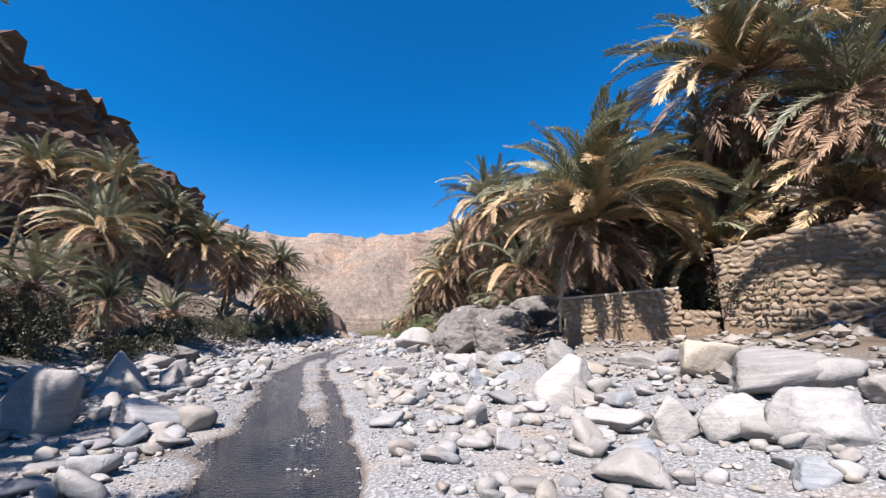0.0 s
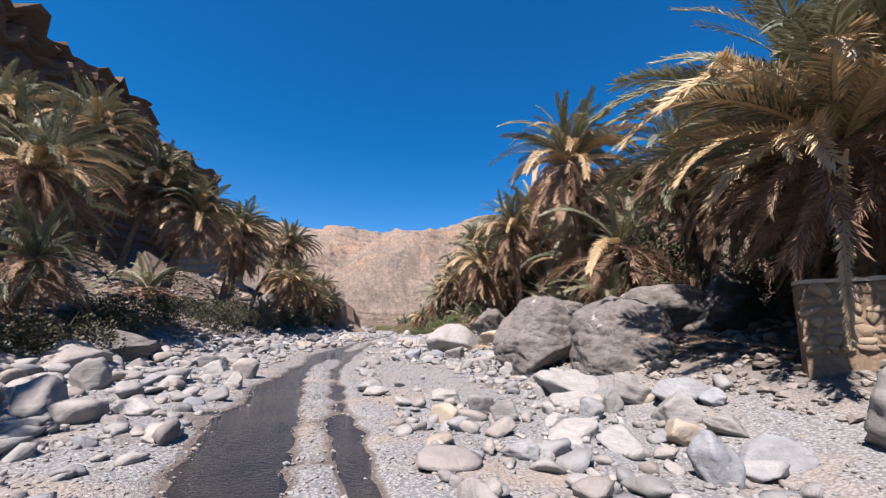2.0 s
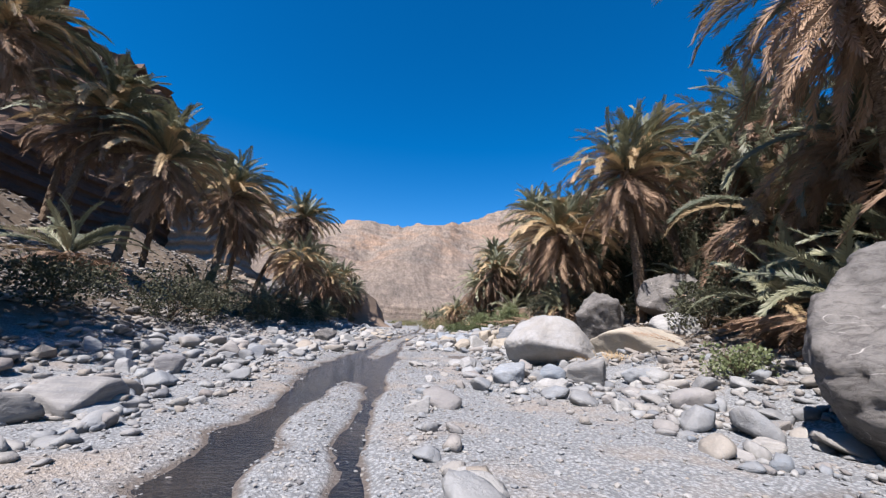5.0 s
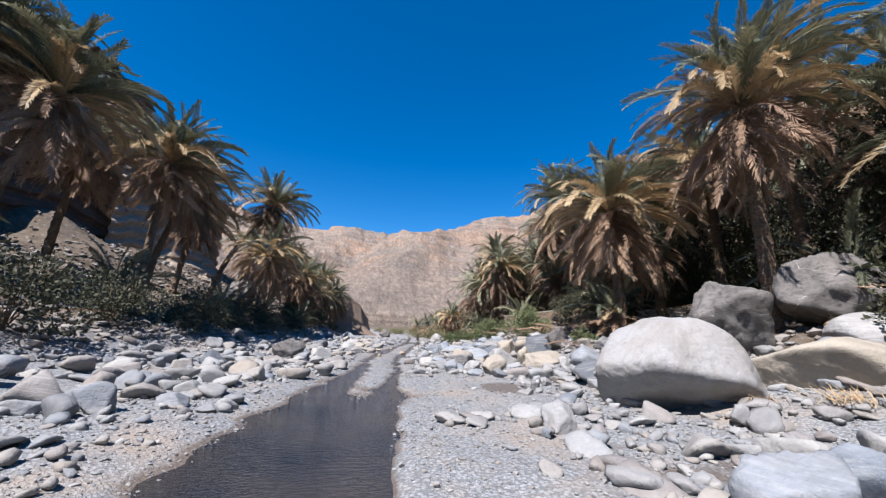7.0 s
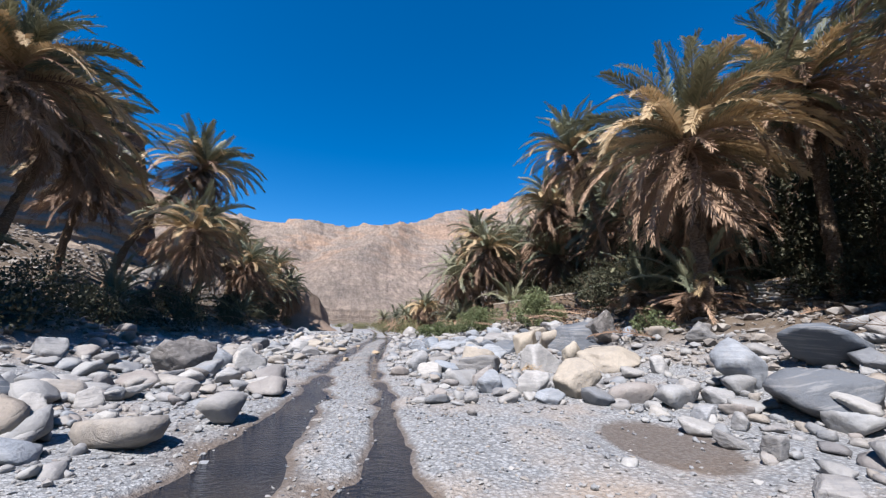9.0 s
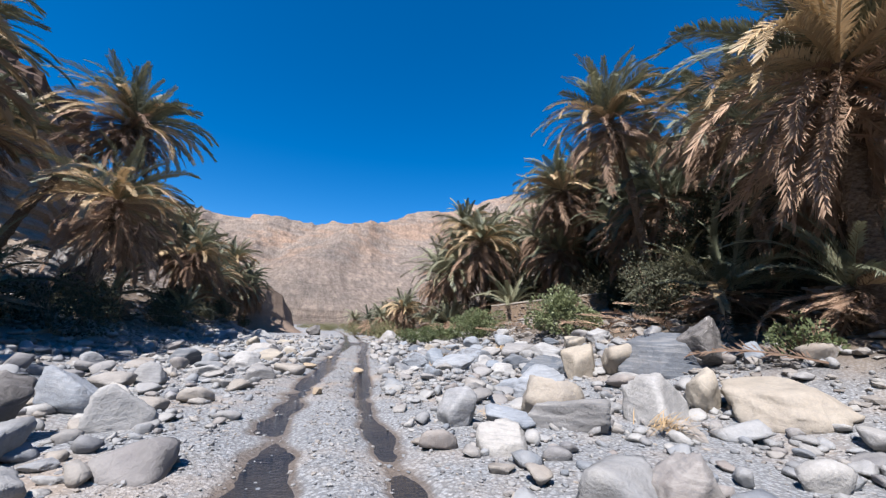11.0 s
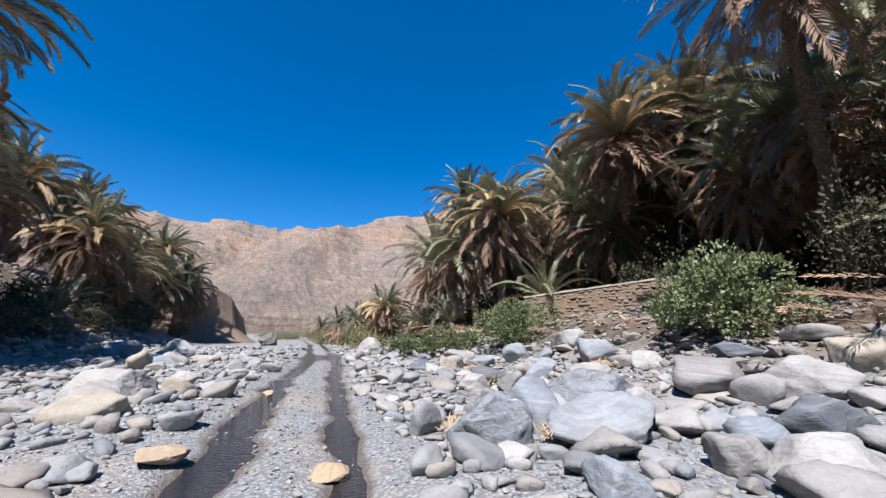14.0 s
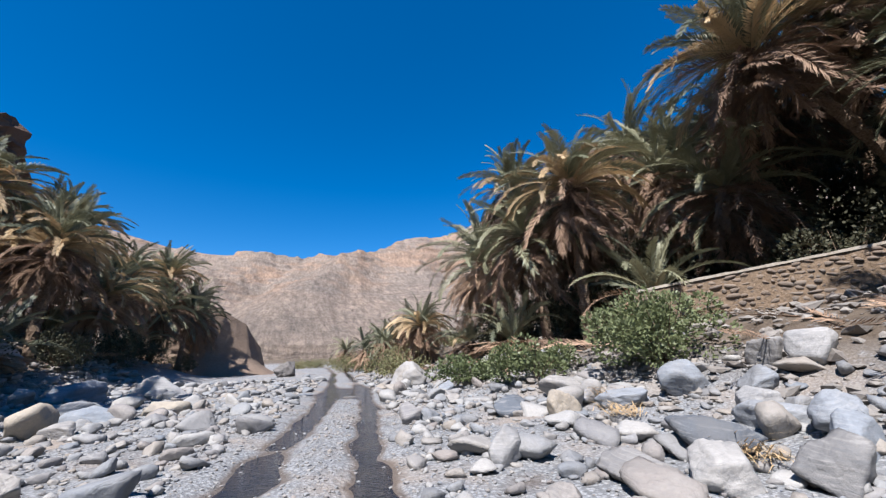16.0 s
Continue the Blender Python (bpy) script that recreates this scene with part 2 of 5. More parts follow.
k.bump(k.math("ADD", k.math("MULTIPLY", bed_fac, 1.1), k.math("MULTIPLY", stones, 1.0)), 1.0, 3.2)
M_MOUNTAIN = k.color(col)
# dark brown rock, its tones lowered further to hold the cliffs' shade
M_CLIFFSHADE = cliff_material("shaded_cliff_rock", [(0.075, 0.048, 0.038), (0.11, 0.072, 0.055), (0.095, 0.062, 0.048), (0.14, 0.097, 0.075)], 0.25, 3.0)
M_BANKROCK = cliff_material("bank_rock", [(0.30, 0.24, 0.18), (0.40, 0.33, 0.26), (0.34, 0.27, 0.20), (0.44, 0.38, 0.31)], 0.9, 9.0)

M_SPUR = cliff_material("spur_rock", [(0.15, 0.108, 0.08), (0.23, 0.172, 0.13), (0.19, 0.14, 0.105), (0.28, 0.215, 0.165)], 0.8, 9.0)


def leaf_material(name, tones, rough=0.5, through=0.14):
    k = Mat(name, rough, 0.35)
    pick = k.add("ShaderNodeObjectInfo").outputs["Random"]
    nz = k.noise(k.coord(1.0), 1.5, 4, 0.7)
    fac = k.math("ADD", k.math("MULTIPLY", pick, 0.6), k.math("MULTIPLY", nz, 0.4))
    col = k.ramp(fac, [(i / (len(tones) - 1), c) for i, c in enumerate(tones)])
    k.color(col)
    tr = k.add("ShaderNodeBsdfTranslucent")
    k.l.new(col, tr.inputs[0])
    ms = k.add("ShaderNodeMixShader")
    ms.inputs[0].default_value = through
    k.l.new(k.b.outputs[0], ms.inputs[1])
    k.l.new(tr.outputs[0], ms.inputs[2])
    k.l.new(ms.outputs[0], k.n["Material Output"].inputs[0])
    return k.m


M_GREEN = leaf_material("palm_green", [(0.06, 0.072, 0.05), (0.135, 0.145, 0.095), (0.23, 0.23, 0.145), (0.36, 0.34, 0.215)], 0.45, 0.15)
M_YELLOW = leaf_material("palm_yellowing", [(0.17, 0.128, 0.072), (0.34, 0.25, 0.14), (0.54, 0.41, 0.245), (0.41, 0.30, 0.172)], 0.5, 0.18)
M_DEAD = leaf_material("palm_dead", [(0.085, 0.057, 0.040), (0.20, 0.13, 0.088), (0.38, 0.26, 0.175), (0.15, 0.098, 0.068)], 0.8, 0.12)
M_BUSH = leaf_material("bush_leaf", [(0.065, 0.085, 0.035), (0.11, 0.135, 0.06), (0.17, 0.195, 0.095), (0.29, 0.30, 0.19)], 0.5, 0.2)
# leaf tones darkened to include the shade below the palm canopy
M_SCRUBSHADE = leaf_material("shaded_scrub_leaf", [(0.035, 0.038, 0.022), (0.06, 0.062, 0.036), (0.09, 0.086, 0.05)], 0.7, 0.15)
M_SCRUBPALE = leaf_material("pale_scrub_leaf", [(0.11, 0.115, 0.055), (0.17, 0.165, 0.08), (0.25, 0.215, 0.11)], 0.7, 0.2)
M_STRAW = leaf_material("flood_straw", [(0.28, 0.19, 0.10), (0.40, 0.29, 0.16), (0.33, 0.22, 0.12)], 0.8, 0.1)

k = Mat("palm_bark", 0.95, 0.1)
p = k.coord(1.0)
bark = k.noise(k.coord((6.0, 6.0, 11.0)), 1.5, 5, 0.7)
k.bump(bark, 0.9, 0.08)
M_BARK = k.color(k.ramp(bark, [(0.3, (0.07, 0.05, 0.035)), (0.5, (0.16, 0.115, 0.08)), (0.7, (0.27, 0.205, 0.15))]))

k = Mat("wall_mortar", 0.95, 0.1)
p = k.coord(1.0)
grain = k.noise(p, 9, 6, 0.7)
k.bump(grain, 0.8, 0.05)
M_MORTAR = k.color(k.ramp(grain, [(0.3, (0.13, 0.095, 0.065)), (0.7, (0.27, 0.20, 0.14))]))
k = Mat("wall_coping", 0.95, 0.1)
grain = k.noise(k.coord(1.0), 6, 6, 0.7)
k.bump(grain, 0.6, 0.04)
M_COPING = k.color(k.ramp(grain, [(0.3, (0.28, 0.24, 0.19)), (0.7, (0.44, 0.40, 0.34))]))

# ---- helpers of this scene ----


def obj(name, verts, faces, mat, parent=None, label="", smooth=False):
    me = bpy.data.meshes.new(name)
    me.from_pydata([tuple(v) for v in verts], [], [tuple(f) for f in faces])
    me.materials.append(mat)
    if smooth:
        me.shade_smooth()
    ob = new(name, me)
    ob.parent = parent
    if label:
        ob["label"] = label
    return ob


def share(name, me, parent, m):
    """A part that uses a mesh already made."""
    ob = new(name, me)
    ob.parent = parent
    ob.matrix_basis = m
    return ob


def lattice(ix, iy, seed):
    h = (ix * 374761393 + iy * 668265263 + seed * 974711) & 0xFFFFFFFF
    h = ((h ^ (h >> 13)) * 1274126177) & 0xFFFFFFFF
    return ((h ^ (h >> 16)) & 0xFFFF) / 65535.0


def vnoise(x, y, seed=0):
    """Value noise from 0 to 1 on arrays."""
    x, y = np.asarray(x, float), np.asarray(y, float)
    ix, iy = np.floor(x).astype(np.int64), np.floor(y).astype(np.int64)
    fx, fy = x - ix, y - iy
    fx, fy = fx * fx * (3 - 2 * fx), fy * fy * (3 - 2 * fy)
    a, b = lattice(ix, iy, seed), lattice(ix + 1, iy, seed)
    c, d = lattice(ix, iy + 1, seed), lattice(ix + 1, iy + 1, seed)
    return (a * (1 - fx) + b * fx) * (1 - fy) + (c * (1 - fx) + d * fx) * fy


def fbm(x, y, seed=0, octaves=4):
    s, amp, tot = 0, 1.0, 0.0
    for o in range(octaves):
        s = s + amp * vnoise(x * 2 ** o, y * 2 ** o, seed + o)
        tot += amp
        amp *= 0.5
    return s / tot


# the right wheel's track, and the left one 1.6 m beside it
RUT_Y = [-30, 0, 12, 22, 30, 40, 46, 51, 56, 61, 64, 74, 81, 90, 120, 160, 400]
RUT_X = [3.0, 1.3, 0.7, -0.5, -1.3, -1.05, -0.7, -0.15, -0.05, 0.5, 1.05, 2.3, 3.6, 4.7, 7.5, 10, 12]


def rut(y):
    return np.interp(y, RUT_Y, RUT_X)


def bell(d, w):
    return np.exp(-(d / w) ** 2)


def height(x, y):
    """The ground: a gravel bed between two banks."""
    x, y = np.asarray(x, float), np.asarray(y, float)
    wide = 1 + np.clip((y - 110) / 90, 0, 3.0)
    mid = np.interp(y, [-40, 0, 60, 110, 200], [0, 0, 0, 2, 6])
    xr, xl = (x - mid) / wide, -(x - mid) / wide
    shift = (fbm(y / 9, y * 0, 5) - 0.5) * 2.5
    right = np.interp(xr + shift, [6.5, 9, 12, 17, 25, 36, 60, 100, 160, 400], [0, 0.6, 1.6, 2.7, 4.4, 7.5, 13, 24, 50, 120])
    left = np.interp(xl + shift, [8.5, 11, 14, 18, 22, 35, 60, 100, 160, 400], [0, 0.5, 1.7, 3.0, 4.8, 10.5, 16, 24, 45, 120])
    z = right + left
    bank = np.clip(z / 2, 0, 1)
    z = z + bank * (fbm(x / 4, y / 4, 11) - 0.5) * 1.3 + np.clip(z / 10, 0, 1) * (fbm(x / 14, y / 14, 21, 5) - 0.5) * 9
    bed = 1 - bank
    z = z + bed * ((fbm(x / 3.2, y / 3.2, 31) - 0.45) * 0.28 + (fbm(x / 0.7, y / 0.7, 41, 3) - 0.5) * 0.10)
    r = rut(y)
    lane = np.clip(1 - np.abs(x - r + 0.8) / 3.0, 0, 1)
    z = z - bed * lane * (fbm(x / 3.2, y / 3.2, 31) - 0.45) * 0.26
    d1, d2 = x - r, x - (r - 1.62)
    z = z - 0.13 * bell(d1, 0.34) - 0.13 * bell(d2, 0.42) + lane * (fbm(x / 0.45, y / 0.9, 51, 3) - 0.5) * 0.10
    pool = bell(y - 15, 9) + bell(y - 41, 5.5) + 0.8 * bell(y - 26, 5)
    z = z - 0.17 * pool * bell(x - (r - 1.95), 0.85)
    z = z - 0.15 * bell(y - 42, 2.6) * bell(x - (r - 0.7), 1.1)
    z = z - 0.12 * bell(y - 88, 4) * bell(x - (r - 0.8), 1.6)
    sand = np.clip(1.8 * bell(y - 46.2 - 0.4 * (x - 3.2), 1.5) * bell(x - 3.2, 1.05), 0, 1)
    z = z * (1 - sand) - 0.074 * sand
    z = z - 0.13 * (bell(y - 7, 6) + bell(y - 38.5, 3.2)) * bell(x - (r - 0.85), 0.75)
    far = np.clip((np.hypot(x, y) - 260) / 300, 0, 1)
    return z * (1 - far) + far * 14


def ground_z(x, y):
    return float(height(x, y))


def grid_object(name, xs, ys, zs, mat, smooth=True):
    nx, ny = len(xs), len(ys)
    X, Y = np.meshgrid(xs, ys)
    v = np.stack([X, Y, zs], -1).reshape(-1, 3)
    i = np.arange(nx * ny).reshape(ny, nx)
    f = np.stack([i[:-1, :-1], i[:-1, 1:], i[1:, 1:], i[1:, :-1]], -1).reshape(-1, 4)
    return obj(name, v.tolist(), f.tolist(), mat, None, "", smooth)


def steps(*pieces):
    out = []
    for a, b, d in pieces:
        out += list(np.arange(a, b - 1e-6, d))
    return np.array(out + [pieces[-1][1]])


# ---- ground and water ----
gx = steps((-2000, -400, 200), (-400, -100, 25), (-100, -40, 5), (-40, -14, 1), (-14, -5, 0.4), (-5, 5, 0.14), (5, 14, 0.35), (14, 40, 1), (40, 100, 5), (100, 400, 25), (400, 2000, 200))
gy = steps((-400, -60, 40), (-60, -6, 3), (-6, 95, 0.22), (95, 150, 1.0), (150, 300, 5), (300, 600, 25), (600, 2600, 200))
GX, GY = np.meshgrid(gx, gy)
tagged(grid_object("ground", gx, gy, height(GX, GY), M_GROUND), "grey gravel river bed between rising stony banks", "ground", kind="structure")
wx, wy = steps((-5.5, 10, 0.5)), steps((-12, 130, 1.0))
WX, WY = np.meshgrid(wx, wy)
tagged(grid_object("water", wx, wy, WX * 0 - 0.085, M_WATER), "shallow brown water standing in the wheel tracks", "water", kind="structure")

# ---- mountains and cliffs ----


def mountain():
    """The valley's head: scree below, ledges and a cliff rim above."""
    az = np.linspace(-62, 64, 520)
    q = np.concatenate([np.linspace(0, 1, 150), [1.04, 1.12]])
    rim = np.interp(az, [-62, -45, -30, -22, -17.5, -14, -10, -6, -2, 0.5, 3.5, 6, 9, 13.5, 22, 30, 45, 64],
                    [24, 21, 17, 15.2, 14.2, 13.4, 13.0, 13.05, 13.0, 12.75, 13.7, 13.8, 13.9, 14.7, 16.6, 18.5, 21, 24])
    AZ, Q = np.meshgrid(az, q)
    qq = np.clip(Q, 0, 1)
    crag = 1 - 2 * np.abs(fbm(AZ / 3.0, Q * 7, 61, 6) - 0.5) * 2
    fine = fbm(AZ / 0.9, Q * 26, 66, 4) - 0.5
    R = 330 + 720 * Q
    top = np.tan(np.radians(np.broadcast_to(rim, AZ.shape))) * 1050 - 10
    rise = qq ** 1.12
    lev = rise * 13 + (fbm(AZ / 5, Q * 2, 71) - 0.5) * 2.4
    part_of = lev - np.floor(lev)
    terrace = (np.floor(lev) + 0.42 * part_of + 0.58 * np.clip(part_of * 6 - 4.6, 0, 1)) / 13
    blend = np.clip((qq - 0.22) / 0.25, 0, 1) * np.clip(0.25 + 1.1 * fbm(AZ / 7, Q * 3, 75), 0, 1)
    rise = rise * (1 - blend) + terrace * blend
    body = np.sin(np.pi * np.clip(qq * 1.02, 0, 1)) ** 0.6
    Z = 10 + top * rise + (crag * 4 - 2 + fine * 3.5 - 3 * np.abs(fbm(AZ / 1.6 + fine, Q * 2.2, 83, 4) - 0.5) * 2) * body
    spur = np.exp(-((AZ - (20 * qq - 3 + 2.5 * (fbm(AZ / 4, Q * 5, 97) - 0.5))) / 5.0) ** 2)
    gully = np.exp(-((AZ - (9 * qq - 9)) / 2.2) ** 2)
    Z = Z + (34 * spur - 15 * gully) * np.sin(np.pi * qq) ** 0.8
    Z = Z + np.clip((qq - 0.9) * 10, 0, 1) * (fbm(AZ / 0.7, Q * 0, 91, 4) - 0.5) * 13
    Z = np.where(Q <= 0.0, -8.0, Z)
    Z = np.where(Q > 1.0, top + 10 - (Q - 1) * 60, Z)
    X, Y = R * np.sin(np.radians(AZ)), R * np.cos(np.radians(AZ))
    v = np.stack([X, Y, Z], -1).reshape(-1, 3)
    i = np.arange(v.shape[0]).reshape(AZ.shape)
    f = np.stack([i[:-1, :-1], i[:-1, 1:], i[1:, 1:], i[1:, :-1]], -1).reshape(-1, 4)
    return obj("mountain", v.tolist(), f.tolist(), M_MOUNTAIN, None, "", True)


tagged(mountain(), "arid tan mountain with ledges and scree slopes", "mountain", kind="structure")


def cliff(pts, tops, z0, seed, mat, ledge=3.0, lean=0.25, label="", nu=140, nv=60):
    """A rock face along a line of ground points, with ledges, and a top that runs back."""
    pts = np.array(pts, float)
    d = np.concatenate([[0], np.cumsum(np.linalg.norm(np.diff(pts, axis=0), axis=1))])
    u = np.linspace(0, d[-1], nu)
    px, py = np.interp(u, d, pts[:, 0]), np.interp(u, d, pts[:, 1])
    tx, ty = np.gradient(px), np.gradient(py)
    ln = np.hypot(tx, ty)
    nx, ny = ty / ln, -tx / ln          # outward, to the right of the line's way
    top = np.interp(u, d, tops)
    top = top + (fbm(u / 6, u * 0, seed, 4) - 0.5) * 0.10 * (top - z0)
    t = np.concatenate([np.linspace(0, 1, nv), [1.0, 1.02]])
    U, T = np.meshgrid(u, t)
    Z = z0 + (top - z0)[None, :] * T
    size = float(np.mean(top - z0))
    lev = T * size / ledge + (fbm(U / 20, T * 0, seed + 3) - 0.5) * 2
    frac = lev - np.floor(lev)
    out = (1 - T) * size * lean * 1.2 + np.where(frac > 0.5, 0.0, ledge * 0.25) + (fbm(U / 7, T * size / 7, seed + 7, 5) - 0.5) * size * 0.16 + (fbm(U / 1.8, T * size / 3.5, seed + 9, 3) - 0.5) * size * 0.04
    scree = np.clip(0.4 - T, 0, 1) ** 1.4 * size * 1.5
    back = np.zeros_like(T)
    back[-1, :] = -size * 1.2
    out = out + scree + back
    out[-2, :] = out[-3, :] - 0.02 * size
    X, Y = px[None, :] + nx[None, :] * out, py[None, :] + ny[None, :] * out
    v = np.stack([X, Y, Z], -1).reshape(-1, 3)
    i = np.arange(v.shape[0]).reshape(U.shape)
    f = np.stack([i[:-1, :-1], i[:-1, 1:], i[1:, 1:], i[1:, :-1]], -1).reshape(-1, 4)
    return tagged(obj("cliff", v.tolist(), f.tolist(), mat), label, "cliff", kind="structure")


# the first four faces carry their shade in the rock colour
cliff([(-230, -60), (-215, 40), (-190, 150), (-170, 240), (-158, 292), (-180, 350), (-300, 480)], [200, 185, 163, 145, 142, 140, 150], -4, 3, M_CLIFFSHADE, 7, 0.10, "tall brown cliff, its dark colour deepened for shade")
cliff([(-140, 110), (-100, 160), (-72, 196), (-85, 240), (-120, 300)], [76, 74, 67, 44, 38], -4, 13, M_CLIFFSHADE, 4, 0.12, "brown rock bluff above the palms")
cliff([(300, 330), (150, 240), (104, 178), (94, 156), (125, 140)], [130, 100, 76, 68, 50], -4, 23, M_CLIFFSHADE, 8, 0.15, "shaded brown bluff behind the grove")
cliff([(-46, -10), (-43, 20), (-40, 45), (-39, 62), (-36, 78), (-34, 88), (-40, 100)], [17, 19, 19, 18, 17, 15, 14], 5, 53, M_CLIFFSHADE, 1.6, 0.12, "ledgy rock face behind the palms, darkened for shade", 220, 50)
cliff([(-33, 84), (-29, 90), (-26.5, 95), (-28, 101), (-34, 106)], [20, 22, 22, 20, 16], 3, 33, M_BANKROCK, 1.4, 0.08, "pale layered rock buttress on the bank", 90, 50)
cliff([(-17, 124), (-10, 127), (-5.0, 129.5), (-3.4, 133), (-7, 141)], [11, 9.4, 6.8, 3.6, 3.0], -0.5, 43, M_SPUR, 0.02, 0.12, "crumbling brown rock spur by the river bed", 90, 50)

# ---- palms ----


def frond_mesh(name, rise, droop, mat, seed, pairs=108, leaf=0.45, curl=0.0, thin=1.0, n=12, joined=False):
    """One feather leaf, 4.5 m long, that sets out along +X at the angle rise and bends down by droop degrees."""
    rnd = random.Random(seed)
    length = 4.5
    spine, ang, pos = [], radians(rise), Vector((0, 0, 0))
    for i in range(n + 1):
        q = i / n
        a = ang - radians(droop) * (q ** 1.5)
        side = curl * q * q
        spine.append((pos.copy(), Vector((math.cos(a) * math.cos(side), math.cos(a) * math.sin(side), math.sin(a)))))
        pos = pos + spine[-1][1] * (length / n)
    v, f = [], []
    for i, (c, d) in enumerate(spine):
        s = d.cross(Vector((0, 0, 1)))
        s = s.normalized() if s.length > 0.05 else Vector((0, 1, 0))
        u = s.cross(d)
        w = 0.045 * (1 - i / n) + 0.006
        v += [c + s * w, c - s * w, c + u * w * 0.9]
        if i:
            b = 3 * (i - 1)
            for j in range(3):
                f.append((b + j, b + (j + 1) % 3, b + 3 + (j + 1) % 3, b + 3 + j))
    for j in range(pairs):
        q = 0.10 + 0.90 * (j + rnd.random() * 0.6) / pairs
        k0 = min(n - 1, int(q * n))
        w = q * n - k0
        c = spine[k0][0].lerp(spine[min(n, k0 + 1)][0], w)
        d = spine[k0][1]
        s = d.cross(Vector((0, 0, 1)))
        s = s.normalized() if s.length > 0.05 else Vector((0, 1, 0))
        u = s.cross(d)
        ln = leaf * (0.55 + 0.75 * math.sin(math.pi * min(1.0, q * 0.85 + 0.1))) * rnd.uniform(0.8, 1.15)
        for sg in (1, -1):
            if rnd.random() > thin:
                continue
            spread = radians(rnd.uniform(38, 62) - 22 * q)
            lift = radians(rnd.uniform(8, 38))
            way = d * math.cos(spread) + (s * sg * math.cos(lift) + u * math.sin(lift)) * math.sin(spread)
            sag = Vector((0, 0, -0.25 * ln * rnd.random()))
            wv = way.cross(u).normalized() * 0.023 + u * 0.009
            m1, tip = c + way * ln * 0.45, c + way * ln + sag
            b = len(v)
            if joined:
                v += [m1 + wv, tip, m1 - wv]
                f.append((3 * k0 + (0 if sg > 0 else 1), b, b + 1, b + 2))
            else:
                v += [c, m1 + wv, tip, m1 - wv]
                f.append((b, b + 1, b + 2, b + 3))
    me = bpy.data.meshes.new(name)
    me.from_pydata([tuple(p) for p in v], [], f)
    me.materials.append(mat)
    return me


FROND_UP = [frond_mesh("frond", r, d, M_GREEN, s, curl=c) for s, (r, d, c) in enumerate([(78, 50, 0.1), (70, 62, -0.15), (62, 70, 0.2), (84, 40, -0.1)])]
FROND_MID = [frond_mesh("frond", r, d, M_GREEN, 10 + s, curl=c) for s, (r, d, c) in enumerate([(50, 85, 0.1), (42, 80, -0.2), (34, 85, 0.2), (28, 70, 0.0)])]
FROND_LOW = [frond_mesh("frond", r, d, M_YELLOW, 20 + s, curl=c) for s, (r, d, c) in enumerate([(18, 80, 0.1), (8, 80, -0.2), (24, 95, 0.15)])]
FROND_GOLD = [frond_mesh("frond", r, d, M_YELLOW, 50 + s, curl=c) for s, (r, d, c) in enumerate([(44, 88, 0.1), (34, 92, -0.15)])]
FROND_DEAD = [frond_mesh("frond", r, d, M_DEAD, 30 + s, pairs=60, leaf=0.46, curl=c, thin=0.9) for s, (r, d, c) in enumerate([(-5, 88, 0.1), (-25, 62, -0.25), (-40, 48, 0.2), (-55, 34, 0.0), (5, 75, -0.1)])]


def skirt_mesh(seed, count=80):
    """The thatch of dead leaves that hangs round the trunk, one shaggy mass."""
    rnd = random.Random(seed)
    V, Fc, base = [], [], 0
    for i in range(count):
        me = rnd.choice(FROND_DEAD)
        m = Matrix.Translation((0, 0, -1.9 * (i / count) ** 1.3)) @ Matrix.Rotation(i * 2.39996, 4, "Z") @ Matrix.Rotation(radians(rnd.uniform(-6, 26)), 4, "Y") @ Matrix.Rotation(radians(rnd.uniform(-50, 50)), 4, "X") @ Matrix.Scale(rnd.uniform(0.5, 0.85), 4)
        V += [tuple(m @ q.co) for q in me.vertices]
        Fc += [tuple(base + j for j in q.vertices) for q in me.polygons]
        base += len(me.vertices)
    me = bpy.data.meshes.new("skirt")
    me.from_pydata(V, [], Fc)
    me.materials.append(M_DEAD)
    return me


SKIRTS = [skirt_mesh(40 + s) for s in range(4)]


def trunk_mesh(base, top, radius, rnd, bend=0.6):
    """A leaning trunk with rings of cut leaf boots."""
    base, top = Vector(base), Vector(top)
    span = top - base
    n, sides = max(8, int(span.length / 0.32)), 10
    v, f = [], []
    flat = Vector((span.x, span.y, 0))
    for i in range(n + 1):
        q = i / n
        c = base + span * q - flat * bend * 0.28 * math.sin(math.pi * q)
        r = radius * (1.25 - 0.35 * q) * (1.0 + 0.35 * max(0, q - 0.8) / 0.2) * (1.10 if i % 2 else 0.92)
        for j in range(sides):
            a = 2 * math.pi * (j + 0.5 * (i % 2)) / sides
            rr = r * rnd.uniform(0.88, 1.12)
            v.append(c + Vector((math.cos(a) * rr, math.sin(a) * rr, 0.05 * rnd.random())))
        if i:
            b = sides * (i - 1)
            for j in range(sides):
                f.append((b + j, b + (j + 1) % sides, b + sides + (j + 1) % sides, b + sides + j))
    v.append(top + Vector((0, 0, 0.25)))
    b = sides * n
    for j in range(sides):
        f.append((b + j, b + (j + 1) % sides, len(v) - 1))
    return v, f


